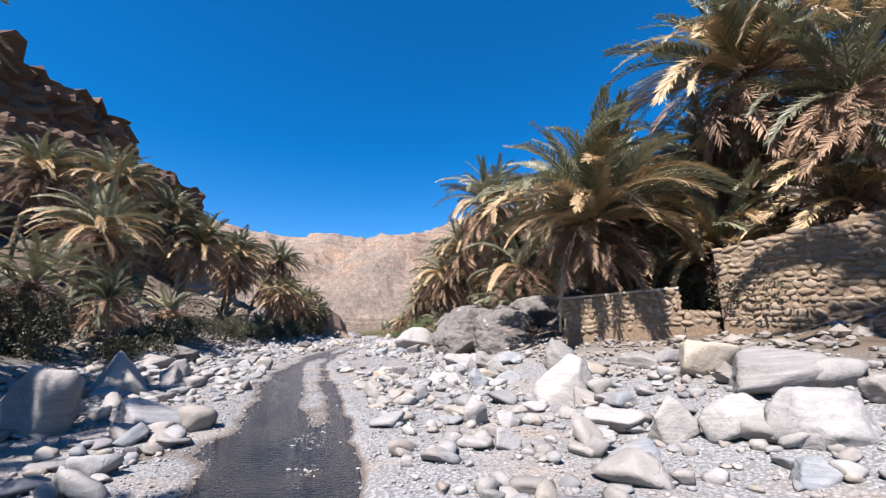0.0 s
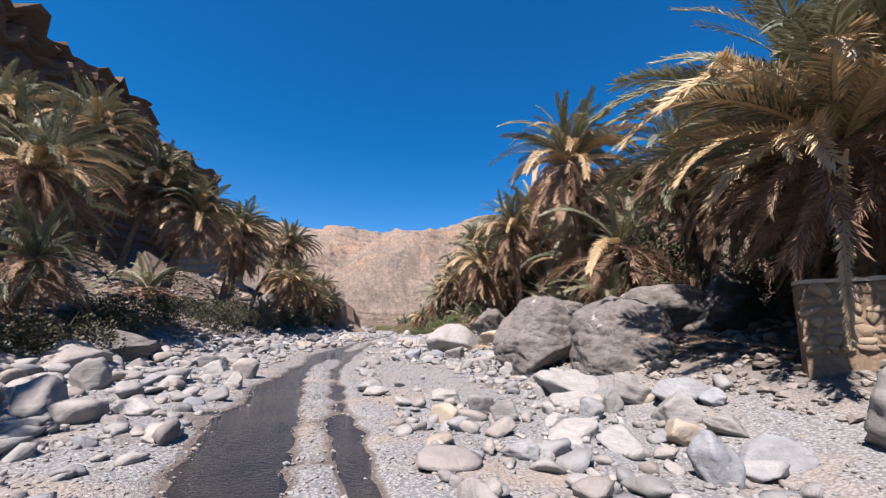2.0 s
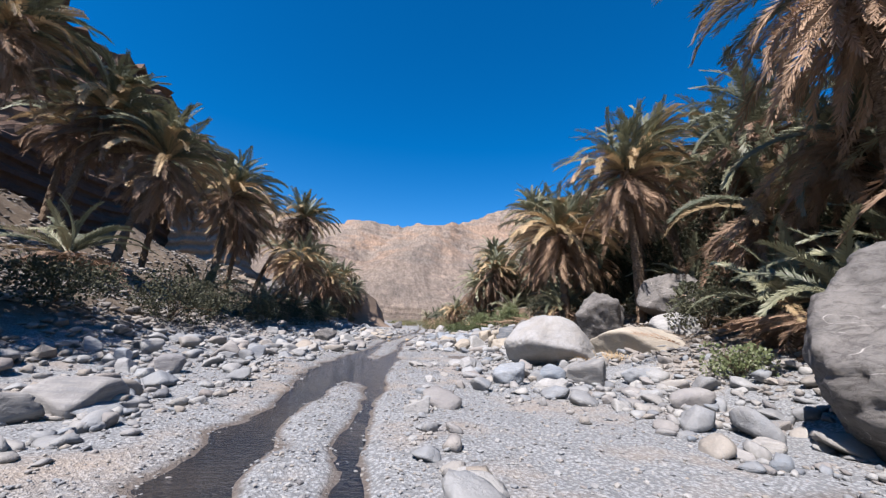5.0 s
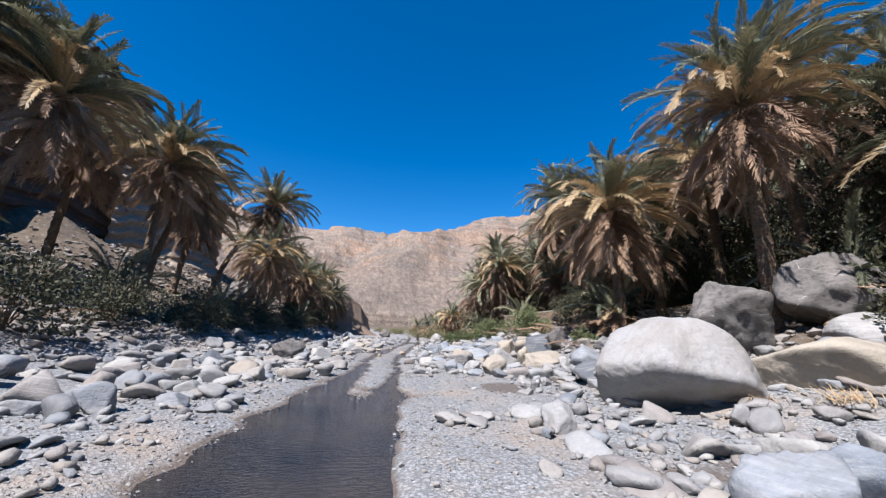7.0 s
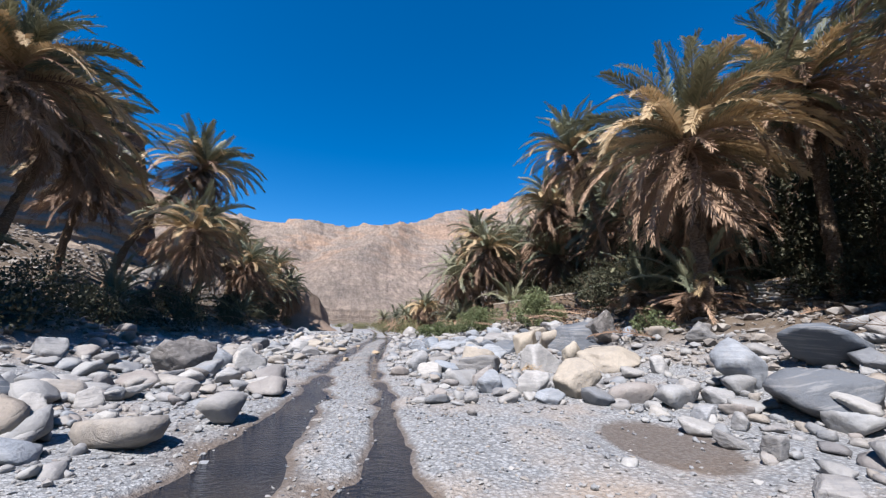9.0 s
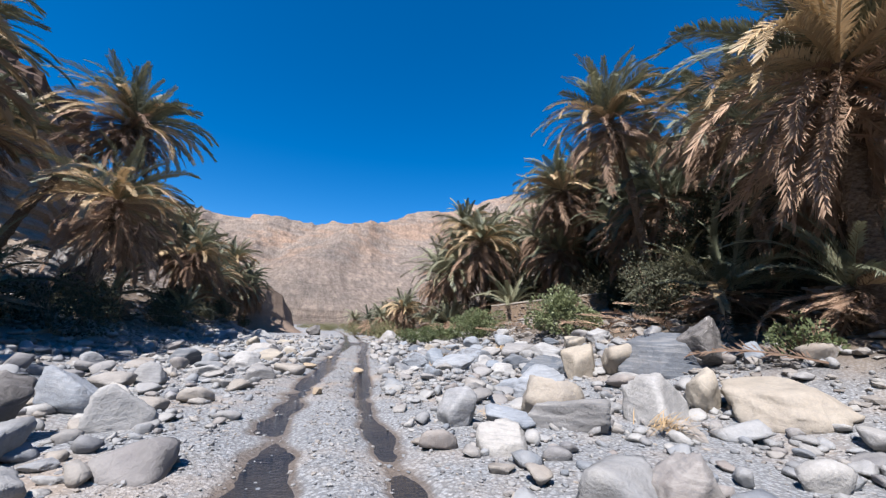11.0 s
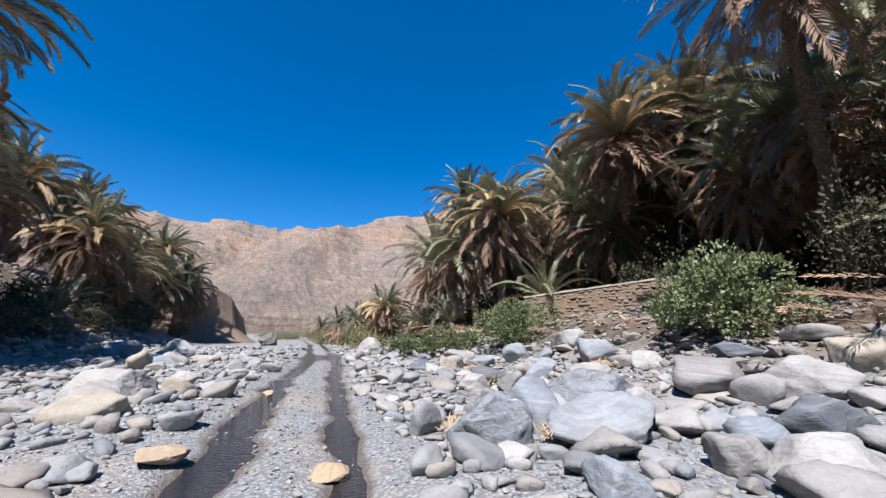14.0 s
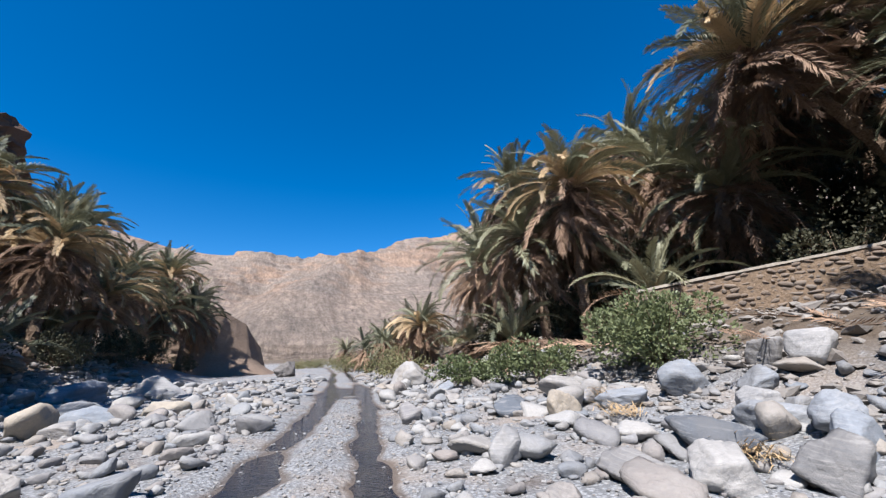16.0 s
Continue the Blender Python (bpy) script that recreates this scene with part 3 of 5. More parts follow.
def palm(x, y, z, foot=(0, 0), size=1.0, live=40, low=14, dead=22, seed=1, label="date palm with grey-green fronds and a brown skirt", radius=0.24, group="palms of the grove", gold=9, hang=1.0):
    """A date palm whose heart is at x, y, z and whose foot stands off by the given metres."""
    rnd = random.Random(seed * 7919 + 13)
    live = int(live * 1.4)
    bx, by = x + foot[0], y + foot[1]
    bz = min(ground_z(bx, by) - 0.15, z - 1.0)
    root = tagged(new("date_palm"), label, "palm tree", group)
    root.matrix_basis = pose(bx, by, bz)
    tv, tf = trunk_mesh((0, 0, 0), (x - bx, y - by, z - bz), radius, rnd)
    obj("trunk", tv, tf, M_BARK, root, "rough dark bark with cut leaf boots")
    hub = Matrix.Translation((x - bx, y - by, z - bz))
    lean = Matrix.Rotation(radians(min(14, 2.0 * math.hypot(*foot))), 4, Vector((foot[1], -foot[0], 0)) if any(foot) else "Z")

    def put(meshes, count, lo, hi, drop, phase):
        for i in range(count):
            a = 360 * (i * 0.381966 + phase) + rnd.uniform(-14, 14)
            s = size * rnd.uniform(lo, hi)
            tilt = rnd.uniform(-9, 9)
            roll = rnd.uniform(-30, 30)
            share("frond", rnd.choice(meshes), root, hub @ lean @ Matrix.Translation((0, 0, drop * rnd.random())) @ Matrix.Rotation(radians(a), 4, "Z") @ Matrix.Rotation(radians(tilt), 4, "Y") @ Matrix.Rotation(radians(roll), 4, "X") @ Matrix.Scale(s, 4))

    put(FROND_UP, live // 2, 0.72, 0.92, 0.1, 0.0)
    put(FROND_MID, live - live // 2, 0.85, 1.08, 0.0, 0.3)
    put(FROND_LOW, low, 0.85 * hang, 1.05 * hang, -0.25, 0.6)
    put(FROND_GOLD, gold, 0.8, 1.0, -0.1, 0.8)
    put(FROND_DEAD, min(dead, 12), 0.7 * hang, 1.05 * hang, -0.9, 0.15)
    if dead > 6:
        long = min(1.0, (z - bz) / (4.2 * size))
        share("skirt", rnd.choice(SKIRTS), root, hub @ lean @ Matrix.Rotation(rnd.random() * 6.28, 4, "Z") @ Matrix.Diagonal((size * hang, size * hang, size * hang * long * min(1.15, 0.62 + dead / 110), 1)))
    return root


def crown_mesh(seed):
    """All the fronds of a palm that stands deep in the grove."""
    rnd = random.Random(seed)
    V, Fc, base = [], [], 0
    for i in range(36):
        kind = FROND_UP if i < 11 else FROND_MID if i < 24 else FROND_LOW if i < 29 else FROND_DEAD
        me = rnd.choice(kind)
        m = Matrix.Translation((0, 0, -0.9 * rnd.random() if kind is FROND_DEAD else 0)) @ Matrix.Rotation(i * 2.39996, 4, "Z") @ Matrix.Rotation(radians(rnd.uniform(-9, 9)), 4, "Y") @ Matrix.Rotation(radians(rnd.uniform(-30, 30)), 4, "X") @ Matrix.Scale(rnd.uniform(0.75, 1.05), 4)
        V += [tuple(m @ q.co) for q in me.vertices]
        Fc += [tuple(base + j for j in q.vertices) for q in me.polygons]
        base += len(me.vertices)
    me = bpy.data.meshes.new("crown")
    me.from_pydata(V, [], Fc)
    me.materials.append(M_GREEN)
    return me


CROWNS = [crown_mesh(70 + i) for i in range(4)]


def deep_palm(x, y, z, foot, size, seed, label="shaded date palm deep in the grove", group="palms of the grove"):
    """A palm of the back rows, its fronds one crown."""
    rnd = random.Random(seed * 7919 + 13)
    bx, by = x + foot[0], y + foot[1]
    bz = min(ground_z(bx, by) - 0.15, z - 1.0)
    root = tagged(new("date_palm"), label, "palm tree", group)
    root.matrix_basis = pose(bx, by, bz)
    tv, tf = trunk_mesh((0, 0, 0), (x - bx, y - by, z - bz), 0.24, rnd)
    obj("trunk", tv, tf, M_BARK, root, "rough dark bark with cut leaf boots")
    hub = Matrix.Translation((x - bx, y - by, z - bz)) @ Matrix.Rotation(rnd.random() * 6.28, 4, "Z")
    share("crown", rnd.choice(CROWNS), root, hub @ Matrix.Scale(size, 4))
    share("skirt", rnd.choice(SKIRTS), root, hub @ Matrix.Diagonal((size, size, size * min(1.0, (z - bz) / (4.2 * size)) * 0.9, 1)))
    return root


GROVE = "dusty date palm with a thick skirt of dead fronds"
LEFT = "leaning date palm on the shaded bank"
# the left bank
palm(-13.6, 12.5, 11.0, (-3.0, 0.5), 1.0, seed=1, label="tall date palm shading the near bank", group="palms of the left bank")
palm(-31, 47, 18.6, (-1.5, 0), 1.1, seed=2, label=LEFT, group="palms of the left bank")
palm(-25, 48.6, 18.4, (-2.8, 0), 1.18, seed=3, label=LEFT, group="palms of the left bank")
palm(-21.6, 53.2, 15.6, (-2.3, 0), 1.18, seed=4, label=LEFT, group="palms of the left bank")
palm(-18.0, 54.2, 12.8, (-2.4, 0), 1.18, seed=5, label=LEFT, group="palms of the left bank")
palm(-16.6, 62.8, 13.0, (-0.8, 0), 1.18, seed=6, label=LEFT, group="palms of the left bank")
palm(-17.6, 68.4, 12.8, (-2.2, -0.6), 1.18, seed=7, label=LEFT, group="palms of the left bank")
palm(-13.6, 79, 14.7, (-4.8, -2.5), 1.15, seed=8, label="strongly leaning date palm by the river bed", group="palms of the left bank")
palm(-12.8, 77, 8.7, (-0.6, -0.5), 1.1, 16, 14, 44, seed=9, label="short date palm hidden in hanging dead fronds", group="palms of the left bank")
palm(-16.4, 105, 12.2, (-0.5, 0), 1.05, seed=10, label=LEFT, group="palms of the left bank")
palm(-12.4, 118.5, 11.2, (-0.8, 0), 1.0, 26, 16, 26, seed=11, label=LEFT, group="palms of the left bank")
palm(-13.5, 109, 8.0, (-0.3, 0), 0.95, 18, 14, 30, seed=12, label=LEFT, group="palms of the left bank")
palm(-12.5, 96, 8.6, (-0.3, 0), 0.95, 20, 14, 30, seed=13, label=LEFT, group="palms of the left bank")
palm(-34, 38, 16.5, (-1.0, 0), 1.05, seed=15, label=LEFT, group="palms of the left bank")
palm(-14.5, 85, 8.2, (-0.4, 0), 0.95, 16, 12, 34, seed=17, label=LEFT, group="palms of the left bank")
palm(-29, 60, 17.0, (-1.0, 0), 1.1, 30, 10, 20, seed=18, label=LEFT, group="palms of the left bank")
palm(-23, 64, 13.5, (-1.2, 0), 1.05, 30, 12, 30, seed=19, label=LEFT, group="palms of the left bank")
palm(-20, 76, 12.0, (-1.2, 0), 1.05, 30, 12, 30, seed=20, label=LEFT, group="palms of the left bank")
palm(-17, 33, 9.5, (-1.2, 0), 1.0, 30, 12, 20, seed=41, label=LEFT, group="palms of the left bank")
palm(-8.7, -4.4, 12.6, (-3.2, 0), 1.35, 46, 16, 30, seed=42, label=LEFT, group="palms of the left bank")
palm(-13.6, 2.6, 12.4, (-3.2, 0), 1.3, 46, 16, 30, seed=43, label=LEFT, group="palms of the left bank")
for i, (px, py, pz) in enumerate([(-17.0, 87, 11.2), (-14.6, 99, 9.6), (-17.5, 97, 12.4), (-14.8, 113, 10.0), (-12.6, 103, 6.6)]):
    palm(px, py, pz, (-0.6, 0.2), 1.1, 22, 12, 44, seed=45 + i, label="date palm hung with dead fronds on the shaded bank", group="palms of the left bank")
for i, (px, py, pz, ps) in enumerate([(-15.2, 25, 4.8, 0.8), (-15.2, 31.5, 4.6, 0.8), (-18.5, 36, 7.6, 0.95), (-15.6, 20.5, 5.0, 0.85), (-10.4, 121.5, 8.2, 1.0), (-10.0, 124.5, 6.8, 0.95), (-11.6, 115.5, 7.4, 1.0)]):
    deep_palm(px, py, pz, (-0.8, 0.2), ps, 300 + i, "shaded date palm crowding the dark bank", "palms of the left bank")
palm(14.0, 5.4, 11.5, (1.5, -1.0), 1.2, 12, 6, 0, seed=44, label="tall date palm shading the masonry wall")
# the right bank
palm(20.5, 16.4, 14.8, (1.8, 0.6), 1.65, 44, 14, 16, seed=21, label="tall date palm behind the masonry wall")
SHORT = palm(12.2, 18.2, 7.2, (0.3, 0.2), 1.5, 46, 22, 36, seed=22, label="short spreading date palm behind the low wall", radius=0.32, hang=0.72, gold=20)
HANGING = frond_mesh("frond", -62, 28, M_YELLOW, 77, pairs=80, leaf=0.21)
share("frond", HANGING, SHORT, Matrix.Translation(Vector((10.4, 16.9, 6.2)) - SHORT.location) @ Matrix.Rotation(radians(200), 4, "Z"))
palm(15.4, 20.8, 9.2, (0.6, 0.2), 1.2, 26, 16, 40, seed=23, label=GROVE)
palm(11.5, 31.8, 12.2, (1.2, 0.6), 1.08, 34, 16, 40, seed=24, label=GROVE)
palm(12.6, 28.8, 6.4, (0.8, 0.3), 1.15, 9, 1, 44, seed=25, label="short palm buried in dry drooping fronds", gold=0)
palm(12.6, 45.2, 11.2, (0.9, 0.4), 1.0, 30, 16, 40, seed=26, label=GROVE)
palm(15.4, 38.8, 7.2, (0.6, 0.2), 1.05, 16, 5, 44, seed=27, label="short palm buried in dry drooping fronds", gold=3)
palm(15.0, 46.6, 13.6, (2.6, 0.6), 0.9, 22, 9, 5, seed=28, label="tall date palm above the boulders")
palm(12.1, 53.8, 9.2, (0.5, 0.2), 1.15, 32, 26, 40, seed=29, label="broad date palm with a shaggy golden skirt", radius=0.3)
palm(18.0, 53.0, 12.4, (0.8, 0.3), 1.1, 30, 12, 26, seed=31, label=GROVE)
palm(14.2, 65.0, 13.7, (3.6, 1.0), 1.02, 34, 10, 9, seed=32, label="date palm with a slim leaning trunk")
palm(18.4, 75.3, 13.4, (4.6, -2.4), 1.1, 34, 14, 18, seed=33, label="strongly leaning date palm above the terrace wall")
palm(22.5, 74.0, 15.5, (2.5, -1.0), 1.1, 30, 10, 18, seed=34, label=GROVE)
palm(14.5, 83.0, 10.0, (0.3, 0.2), 1.0, 26, 20, 46, seed=35, label="golden date palm with a hanging dead skirt")
palm(16.0, 91.0, 13.4, (0.3, 0.2), 1.0, 30, 16, 46, seed=36, label=GROVE)
palm(12.6, 106.0, 4.4, (0.2, 0.2), 0.8, 14, 12, 10, seed=37, label="small young palm at the bed's edge")
palm(15.5, 118.0, 4.6, (0.2, 0.2), 0.8, 14, 12, 10, seed=38, label="small young palm at the bed's edge")
palm(10.6, 98.0, 4.0, (0.2, 0.2), 0.75, 14, 12, 10, seed=39, label="small young palm at the bed's edge")
palm(18.4, 17.2, 5.8, (0.4, 0), 1.1, 14, 14, 44, seed=191, label="short palm buried in dry drooping fronds")
palm(21.0, 13.4, 7.0, (0.4, 0), 1.2, 14, 14, 44, seed=192, label="short palm buried in dry drooping fronds")
palm(16.6, 19.6, 5.2, (0.4, 0), 1.0, 12, 14, 44, seed=193, label="short palm buried in dry drooping fronds")
for i, (px, py, pz) in enumerate([(9.4, 106, 3.0), (11.2, 110, 3.6), (8.6, 113, 2.6), (13.8, 112, 4.4), (12.0, 101, 3.4), (11.6, 122, 3.8), (8.0, 126, 2.8)]):
    deep_palm(px, py, pz, (0.2, 0.1), 0.62, 350 + i, "low golden palm at the edge of the open bed", "young palms of the bed")
# the grove behind
random.seed(5)
BACK = [(20, 12, 11), (22, 20, 12), (17, 24, 9), (15, 27, 11), (19, 31, 13), (14.5, 35, 9), (17, 40, 12), (21, 45, 13), (16, 56.5, 8), (16.5, 60, 12), (21, 59, 14), (19, 66, 10), (23, 66, 15), (20, 82, 11), (19, 88, 9), (24, 35, 15), (25, 52, 16), (26, 70, 14), (24, 80, 13), (28, 76, 17), (22, 92, 12), (27, 86, 15), (20, 70, 9), (20.5, 79, 9), (24, 62, 12), (27, 25, 14), (28, 40, 15)]
for i, (px, py, pz) in enumerate(BACK):
    deep_palm(px, py, pz, (random.uniform(-0.5, 1.5), random.uniform(-0.8, 0.8)), random.uniform(0.95, 1.15), 60 + i)

for i, (px, py, pz) in enumerate([(20.8, 68.5, 11.0), (22.4, 71.0, 12.0), (18.2, 42.6, 10.5), (13.4, 86.0, 8.2), (13.0, 90.5, 7.6), (14.8, 95.0, 9.0), (16.8, 86.5, 9.6)]):
    deep_palm(px, py, pz, (0.6, -0.5), 1.1, 330 + i)
for i in range(19):
    py = 8 + i * 5.4
    deep_palm(random.uniform(23, 33), py, random.uniform(13, 18), (random.uniform(-0.5, 1.5), 0), random.uniform(1.2, 1.4), 160 + i)

# low offshoots and fallen dry crowns under the palms
random.seed(6)
UNDER = [(11.8, 28, 2.4), (13.0, 32, 2.6), (12.4, 35.6, 2.4), (11.4, 32.8, 2.6), (12.6, 54.5, 2.4), (14, 59, 2.8), (17, 63, 3.2), (12.6, 87, 2.2), (13.2, 94, 2.4), (16, 80, 3.2), (17, 20, 3.2), (16.5, 45, 3.0),
         (-14.5, 70, 2.4), (-13.5, 80, 2.2), (-14, 100, 2.4), (-13, 113, 2.4), (-11.5, 90, 1.8), (-16, 58, 3.0), (-18, 47, 3.4)]
for i, (px, py, pz) in enumerate(UNDER):
    palm(px, py, max(pz, ground_z(px, py) + 1.1), (0, 0), random.uniform(0.7, 0.95), 13, 1, 13, seed=120 + i, label="low palm offshoots with dry fallen fronds", group="palm offshoots", radius=0.3, gold=0)

# ---- bushes ----


def bush(x, y, rx, ry, h, mat, leaves=1800, leaf=0.085, seed=1, label="leafy green bush among the boulders", name="bush", group=""):
    """Stems and several overlapping clumps of leaves."""
    rnd = random.Random(seed * 101 + 7)
    z0 = ground_z(x, y) - 0.05
    root = tagged(new(name), label, "bush", group)
    root.matrix_basis = pose(x, y, z0)
    v, f = [], []
    for i in range(14):
        a, q = rnd.uniform(0, 6.28), rnd.uniform(0.3, 0.9)
        tip = Vector((math.cos(a) * rx * q, math.sin(a) * ry * q, h * rnd.uniform(0.5, 0.9)))
        s = Vector((0.02, 0.0, 0)), Vector((-0.01, 0.017, 0)), Vector((-0.01, -0.017, 0))
        b = len(v)
        v += [o * 1.5 for o in s] + [tip + o * 0.4 for o in s]
        f += [(b + j, b + (j + 1) % 3, b + 3 + (j + 1) % 3, b + 3 + j) for j in range(3)]
    obj("branchwork", v, f, M_BARK, root)["kind"] = "stuff"
    clumps = []
    for i in range(26):
        a, q = rnd.uniform(0, 6.28), math.sqrt(rnd.random()) * 0.8
        top = h * (1 - 0.45 * q * q) * rnd.uniform(0.75, 1.0)
        clumps.append((math.cos(a) * rx * q, math.sin(a) * ry * q, rnd.uniform(0.2, 0.85) * top, rnd.uniform(0.28, 0.5)))
    v, f = [], []
    for i in range(leaves):
        cx, cy, cz, cr = rnd.choice(clumps)
        d = Vector((rnd.gauss(0, 1), rnd.gauss(0, 1), rnd.gauss(0, 1))).normalized()
        r = rnd.uniform(0.55, 1.0) ** 0.5
        c = Vector((cx + d.x * cr * rx * 0.75 * r, cy + d.y * cr * ry * 0.75 * r, max(0.03, cz + d.z * cr * h * 0.55 * r)))
        way = (d + Vector((rnd.uniform(-0.7, 0.7), rnd.uniform(-0.7, 0.7), rnd.uniform(-0.2, 0.9)))).normalized()
        side = way.cross(Vector((rnd.gauss(0, 1), rnd.gauss(0, 1), rnd.gauss(0, 1)))).normalized()
        ln = leaf * rnd.uniform(0.7, 1.4)
        b = len(v)
        v += [c, c + way * ln * 0.5 + side * ln * 0.32, c + way * ln, c + way * ln * 0.5 - side * ln * 0.32]
        f.append((b, b + 1, b + 2, b + 3))
    ob = obj("crown", v, f, mat, root)
    return root


bush(12.0, 66.6, 2.1, 2.0, 2.8, M_BUSH, 9000, 0.12, 1)
bush(11.2, 75.6, 2.4, 1.9, 2.5, M_BUSH, 7000, 0.12, 3)
bush(9.6, 80.0, 2.0, 1.6, 1.7, M_BUSH, 4200, 0.12, 4)
bush(8.6, 84.6, 1.9, 1.8, 1.5, M_BUSH, 3600, 0.13, 5)
bush(10.6, 54.6, 0.9, 0.8, 1.3, M_BUSH, 1500, 0.09, 6)
bush(9.2, 34.5, 0.9, 1.0, 1.1, M_BUSH, 1500, 0.09, 8)
random.seed(9)
# bank scrub, with the bank's shade in its leaf colour
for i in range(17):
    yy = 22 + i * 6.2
    bush(-11.8 - random.uniform(0, 2.5) + max(0, yy - 60) * 0.02, yy, random.uniform(1.6, 2.6), random.uniform(1.8, 2.9), random.uniform(2.0, 3.4), M_SCRUBSHADE, 3200, 0.13, 30 + i, "scrub along the left bank, leaves darkened for shade", "scrub", "scrub of the left bank")
# undergrowth whose dark leaves give the grove its shaded hollows
for i in range(44):
    yy = 14 + i * 1.9
    xx = random.uniform(13.2, 20) + (6 if 67 < yy < 81 else 0) + (2 if yy < 24 else 0)
    if xx < 18.5 and 48 < yy < 58.5:
        continue
    bush(xx, yy, random.uniform(1.6, 2.6), random.uniform(1.6, 2.4), random.uniform(2.0, 4.0), M_SCRUBSHADE, 2300, 0.13, 90 + i, "palm grove undergrowth, leaves darkened for shade", "undergrowth", "undergrowth of the grove")
for i in range(26):
    yy = 12 + i * 3.3
    bush(random.uniform(20.5, 29), yy, random.uniform(2.2, 3.4), random.uniform(2.0, 3.0), random.uniform(3.5, 5.5), M_SCRUBSHADE, 1400, 0.24, 260 + i, "palm grove undergrowth, leaves darkened for shade", "undergrowth", "undergrowth of the grove")
# added dark leaf masses in place of the grove's deep shade
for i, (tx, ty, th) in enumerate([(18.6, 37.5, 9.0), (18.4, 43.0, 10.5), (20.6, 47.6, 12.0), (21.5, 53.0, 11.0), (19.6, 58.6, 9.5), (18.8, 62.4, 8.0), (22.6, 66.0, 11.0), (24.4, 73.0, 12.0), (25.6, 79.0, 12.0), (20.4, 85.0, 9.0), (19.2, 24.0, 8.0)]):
    bush(tx, ty, 2.6, 3.0, th, M_SCRUBSHADE, 9000, 0.16, 330 + i, "added dark leaf mass standing in for the grove's shade", "shade_thicket", "undergrowth of the grove")
# more of them behind, to cover the bright slope
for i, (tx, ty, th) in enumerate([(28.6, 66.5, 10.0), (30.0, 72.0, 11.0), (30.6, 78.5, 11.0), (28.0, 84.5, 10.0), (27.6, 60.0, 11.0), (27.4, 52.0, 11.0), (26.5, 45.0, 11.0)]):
    bush(tx, ty, 3.4, 3.6, th, M_SCRUBSHADE, 5000, 0.34, 350 + i, "added dark leaf mass standing in for the grove's shade", "shade_thicket", "undergrowth of the grove")
# added dark fill, for the shade between the trunks
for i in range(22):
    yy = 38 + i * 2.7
    bush(random.uniform(22, 31), yy, random.uniform(2.6, 3.8), random.uniform(2.4, 3.2), random.uniform(4.5, 7.0), M_SCRUBSHADE, 1500, 0.28, 290 + i, "added dark leaf fill for shade behind the palm trunks", "shade_thicket", "undergrowth of the grove")
for i in range(44):
    yy = 96 + i * 3.4
    bush(8.5 + random.uniform(-6 if yy > 140 else -2, 16) * (yy - 60) / 90, yy, random.uniform(1.8, 3.4), random.uniform(1.8, 3.2), random.uniform(1.2, 2.8), M_SCRUBPALE, 1300, 0.16, 160 + i, "pale green scrub in the open valley", "scrub", "scrub of the valley")

# ---- fallen fronds on the banks ----
FALLEN = [frond_mesh("frond", 10, d, M_DEAD, 80 + i, pairs=44, leaf=0.5, curl=c, thin=0.85, n=44, joined=True) for i, (d, c) in enumerate([(16, 0.3), (24, -0.4), (20, 0.6), (12, -0.2)])]
random.seed(31)
for i in range(110):
    right = i < 86
    fx, fy = (random.uniform(9.6, 17.5), random.uniform(16, 96)) if right and i % 3 else (random.uniform(11.5, 16.5), random.uniform(56, 74)) if right else (random.uniform(-18, -11.5), random.uniform(30, 112))
    if right and fx > 13.2 and 71 < fy < 80:
        continue
    fallen = tagged(new("fallen_frond", random.choice(FALLEN)), "dry brown palm frond lying on the bank", "frond", "fallen fronds")
    fallen.matrix_basis = pose(fx, fy, ground_z(fx, fy) + 0.12, 0, 0, random.uniform(0, 360)) @ Matrix.Rotation(radians(random.uniform(-40, 40)), 4, "X") @ Matrix.Scale(random.uniform(0.5, 0.8), 4)

# ---- rocks ----


def rock_mesh(name, mat, seed, planes=12, sub=3, rough=0.05, near=0.55, far=0.90, shaped=(), soft=0.0, ledge=0.0):
    """A worn block: a ball cut by random planes with softened edges."""
    rnd = random.Random(seed * 31 + 5)
    bm = bmesh.new()
    bmesh.ops.create_icosphere(bm, subdivisions=sub, radius=1.0)
    cuts = [(Vector(way).normalized(), dist) for way, dist in shaped]
    for i in range(planes):
        d = Vector((rnd.gauss(0, 1), rnd.gauss(0, 1), rnd.gauss(0, 1) * 0.9)).normalized()
        cuts.append((d, rnd.uniform(near, far)))
    off = Vector((rnd.uniform(-50, 50), rnd.uniform(-50, 50), rnd.uniform(-50, 50)))
    for vert in bm.verts:
        d = vert.co.normalized()
        limits = [1.0] + [dist / d.dot(nrm) for nrm, dist in cuts if d.dot(nrm) > 0.05]
        s = min(limits)
        if soft:
            s -= soft * math.log(sum(math.exp((s - q) / soft) for q in limits))
        if ledge:
            bed = (d.z * s * 4.0 + d.x * 0.9 + 0.8 * noise.noise(d * 1.7 + off)) % 1.0
            s *= 1 - ledge * max(0.0, 1 - 3.2 * bed) - 0.6 * ledge * abs(noise.noise(d * 4.5 + off))
        s *= 1 + rough * (noise.noise(d * 2.2 + off) + 0.6 * noise.noise(d * 5 + off) + 0.4 * noise.noise(d * 11 + off) + 0.2 * noise.noise(d * 23 + off))
        vert.co = d * s
    for face in bm.faces:
        face.smooth = True
    me = bpy.data.meshes.new(name)
    bm.to_mesh(me)
    bm.free()
    me.materials.append(mat)
    return me


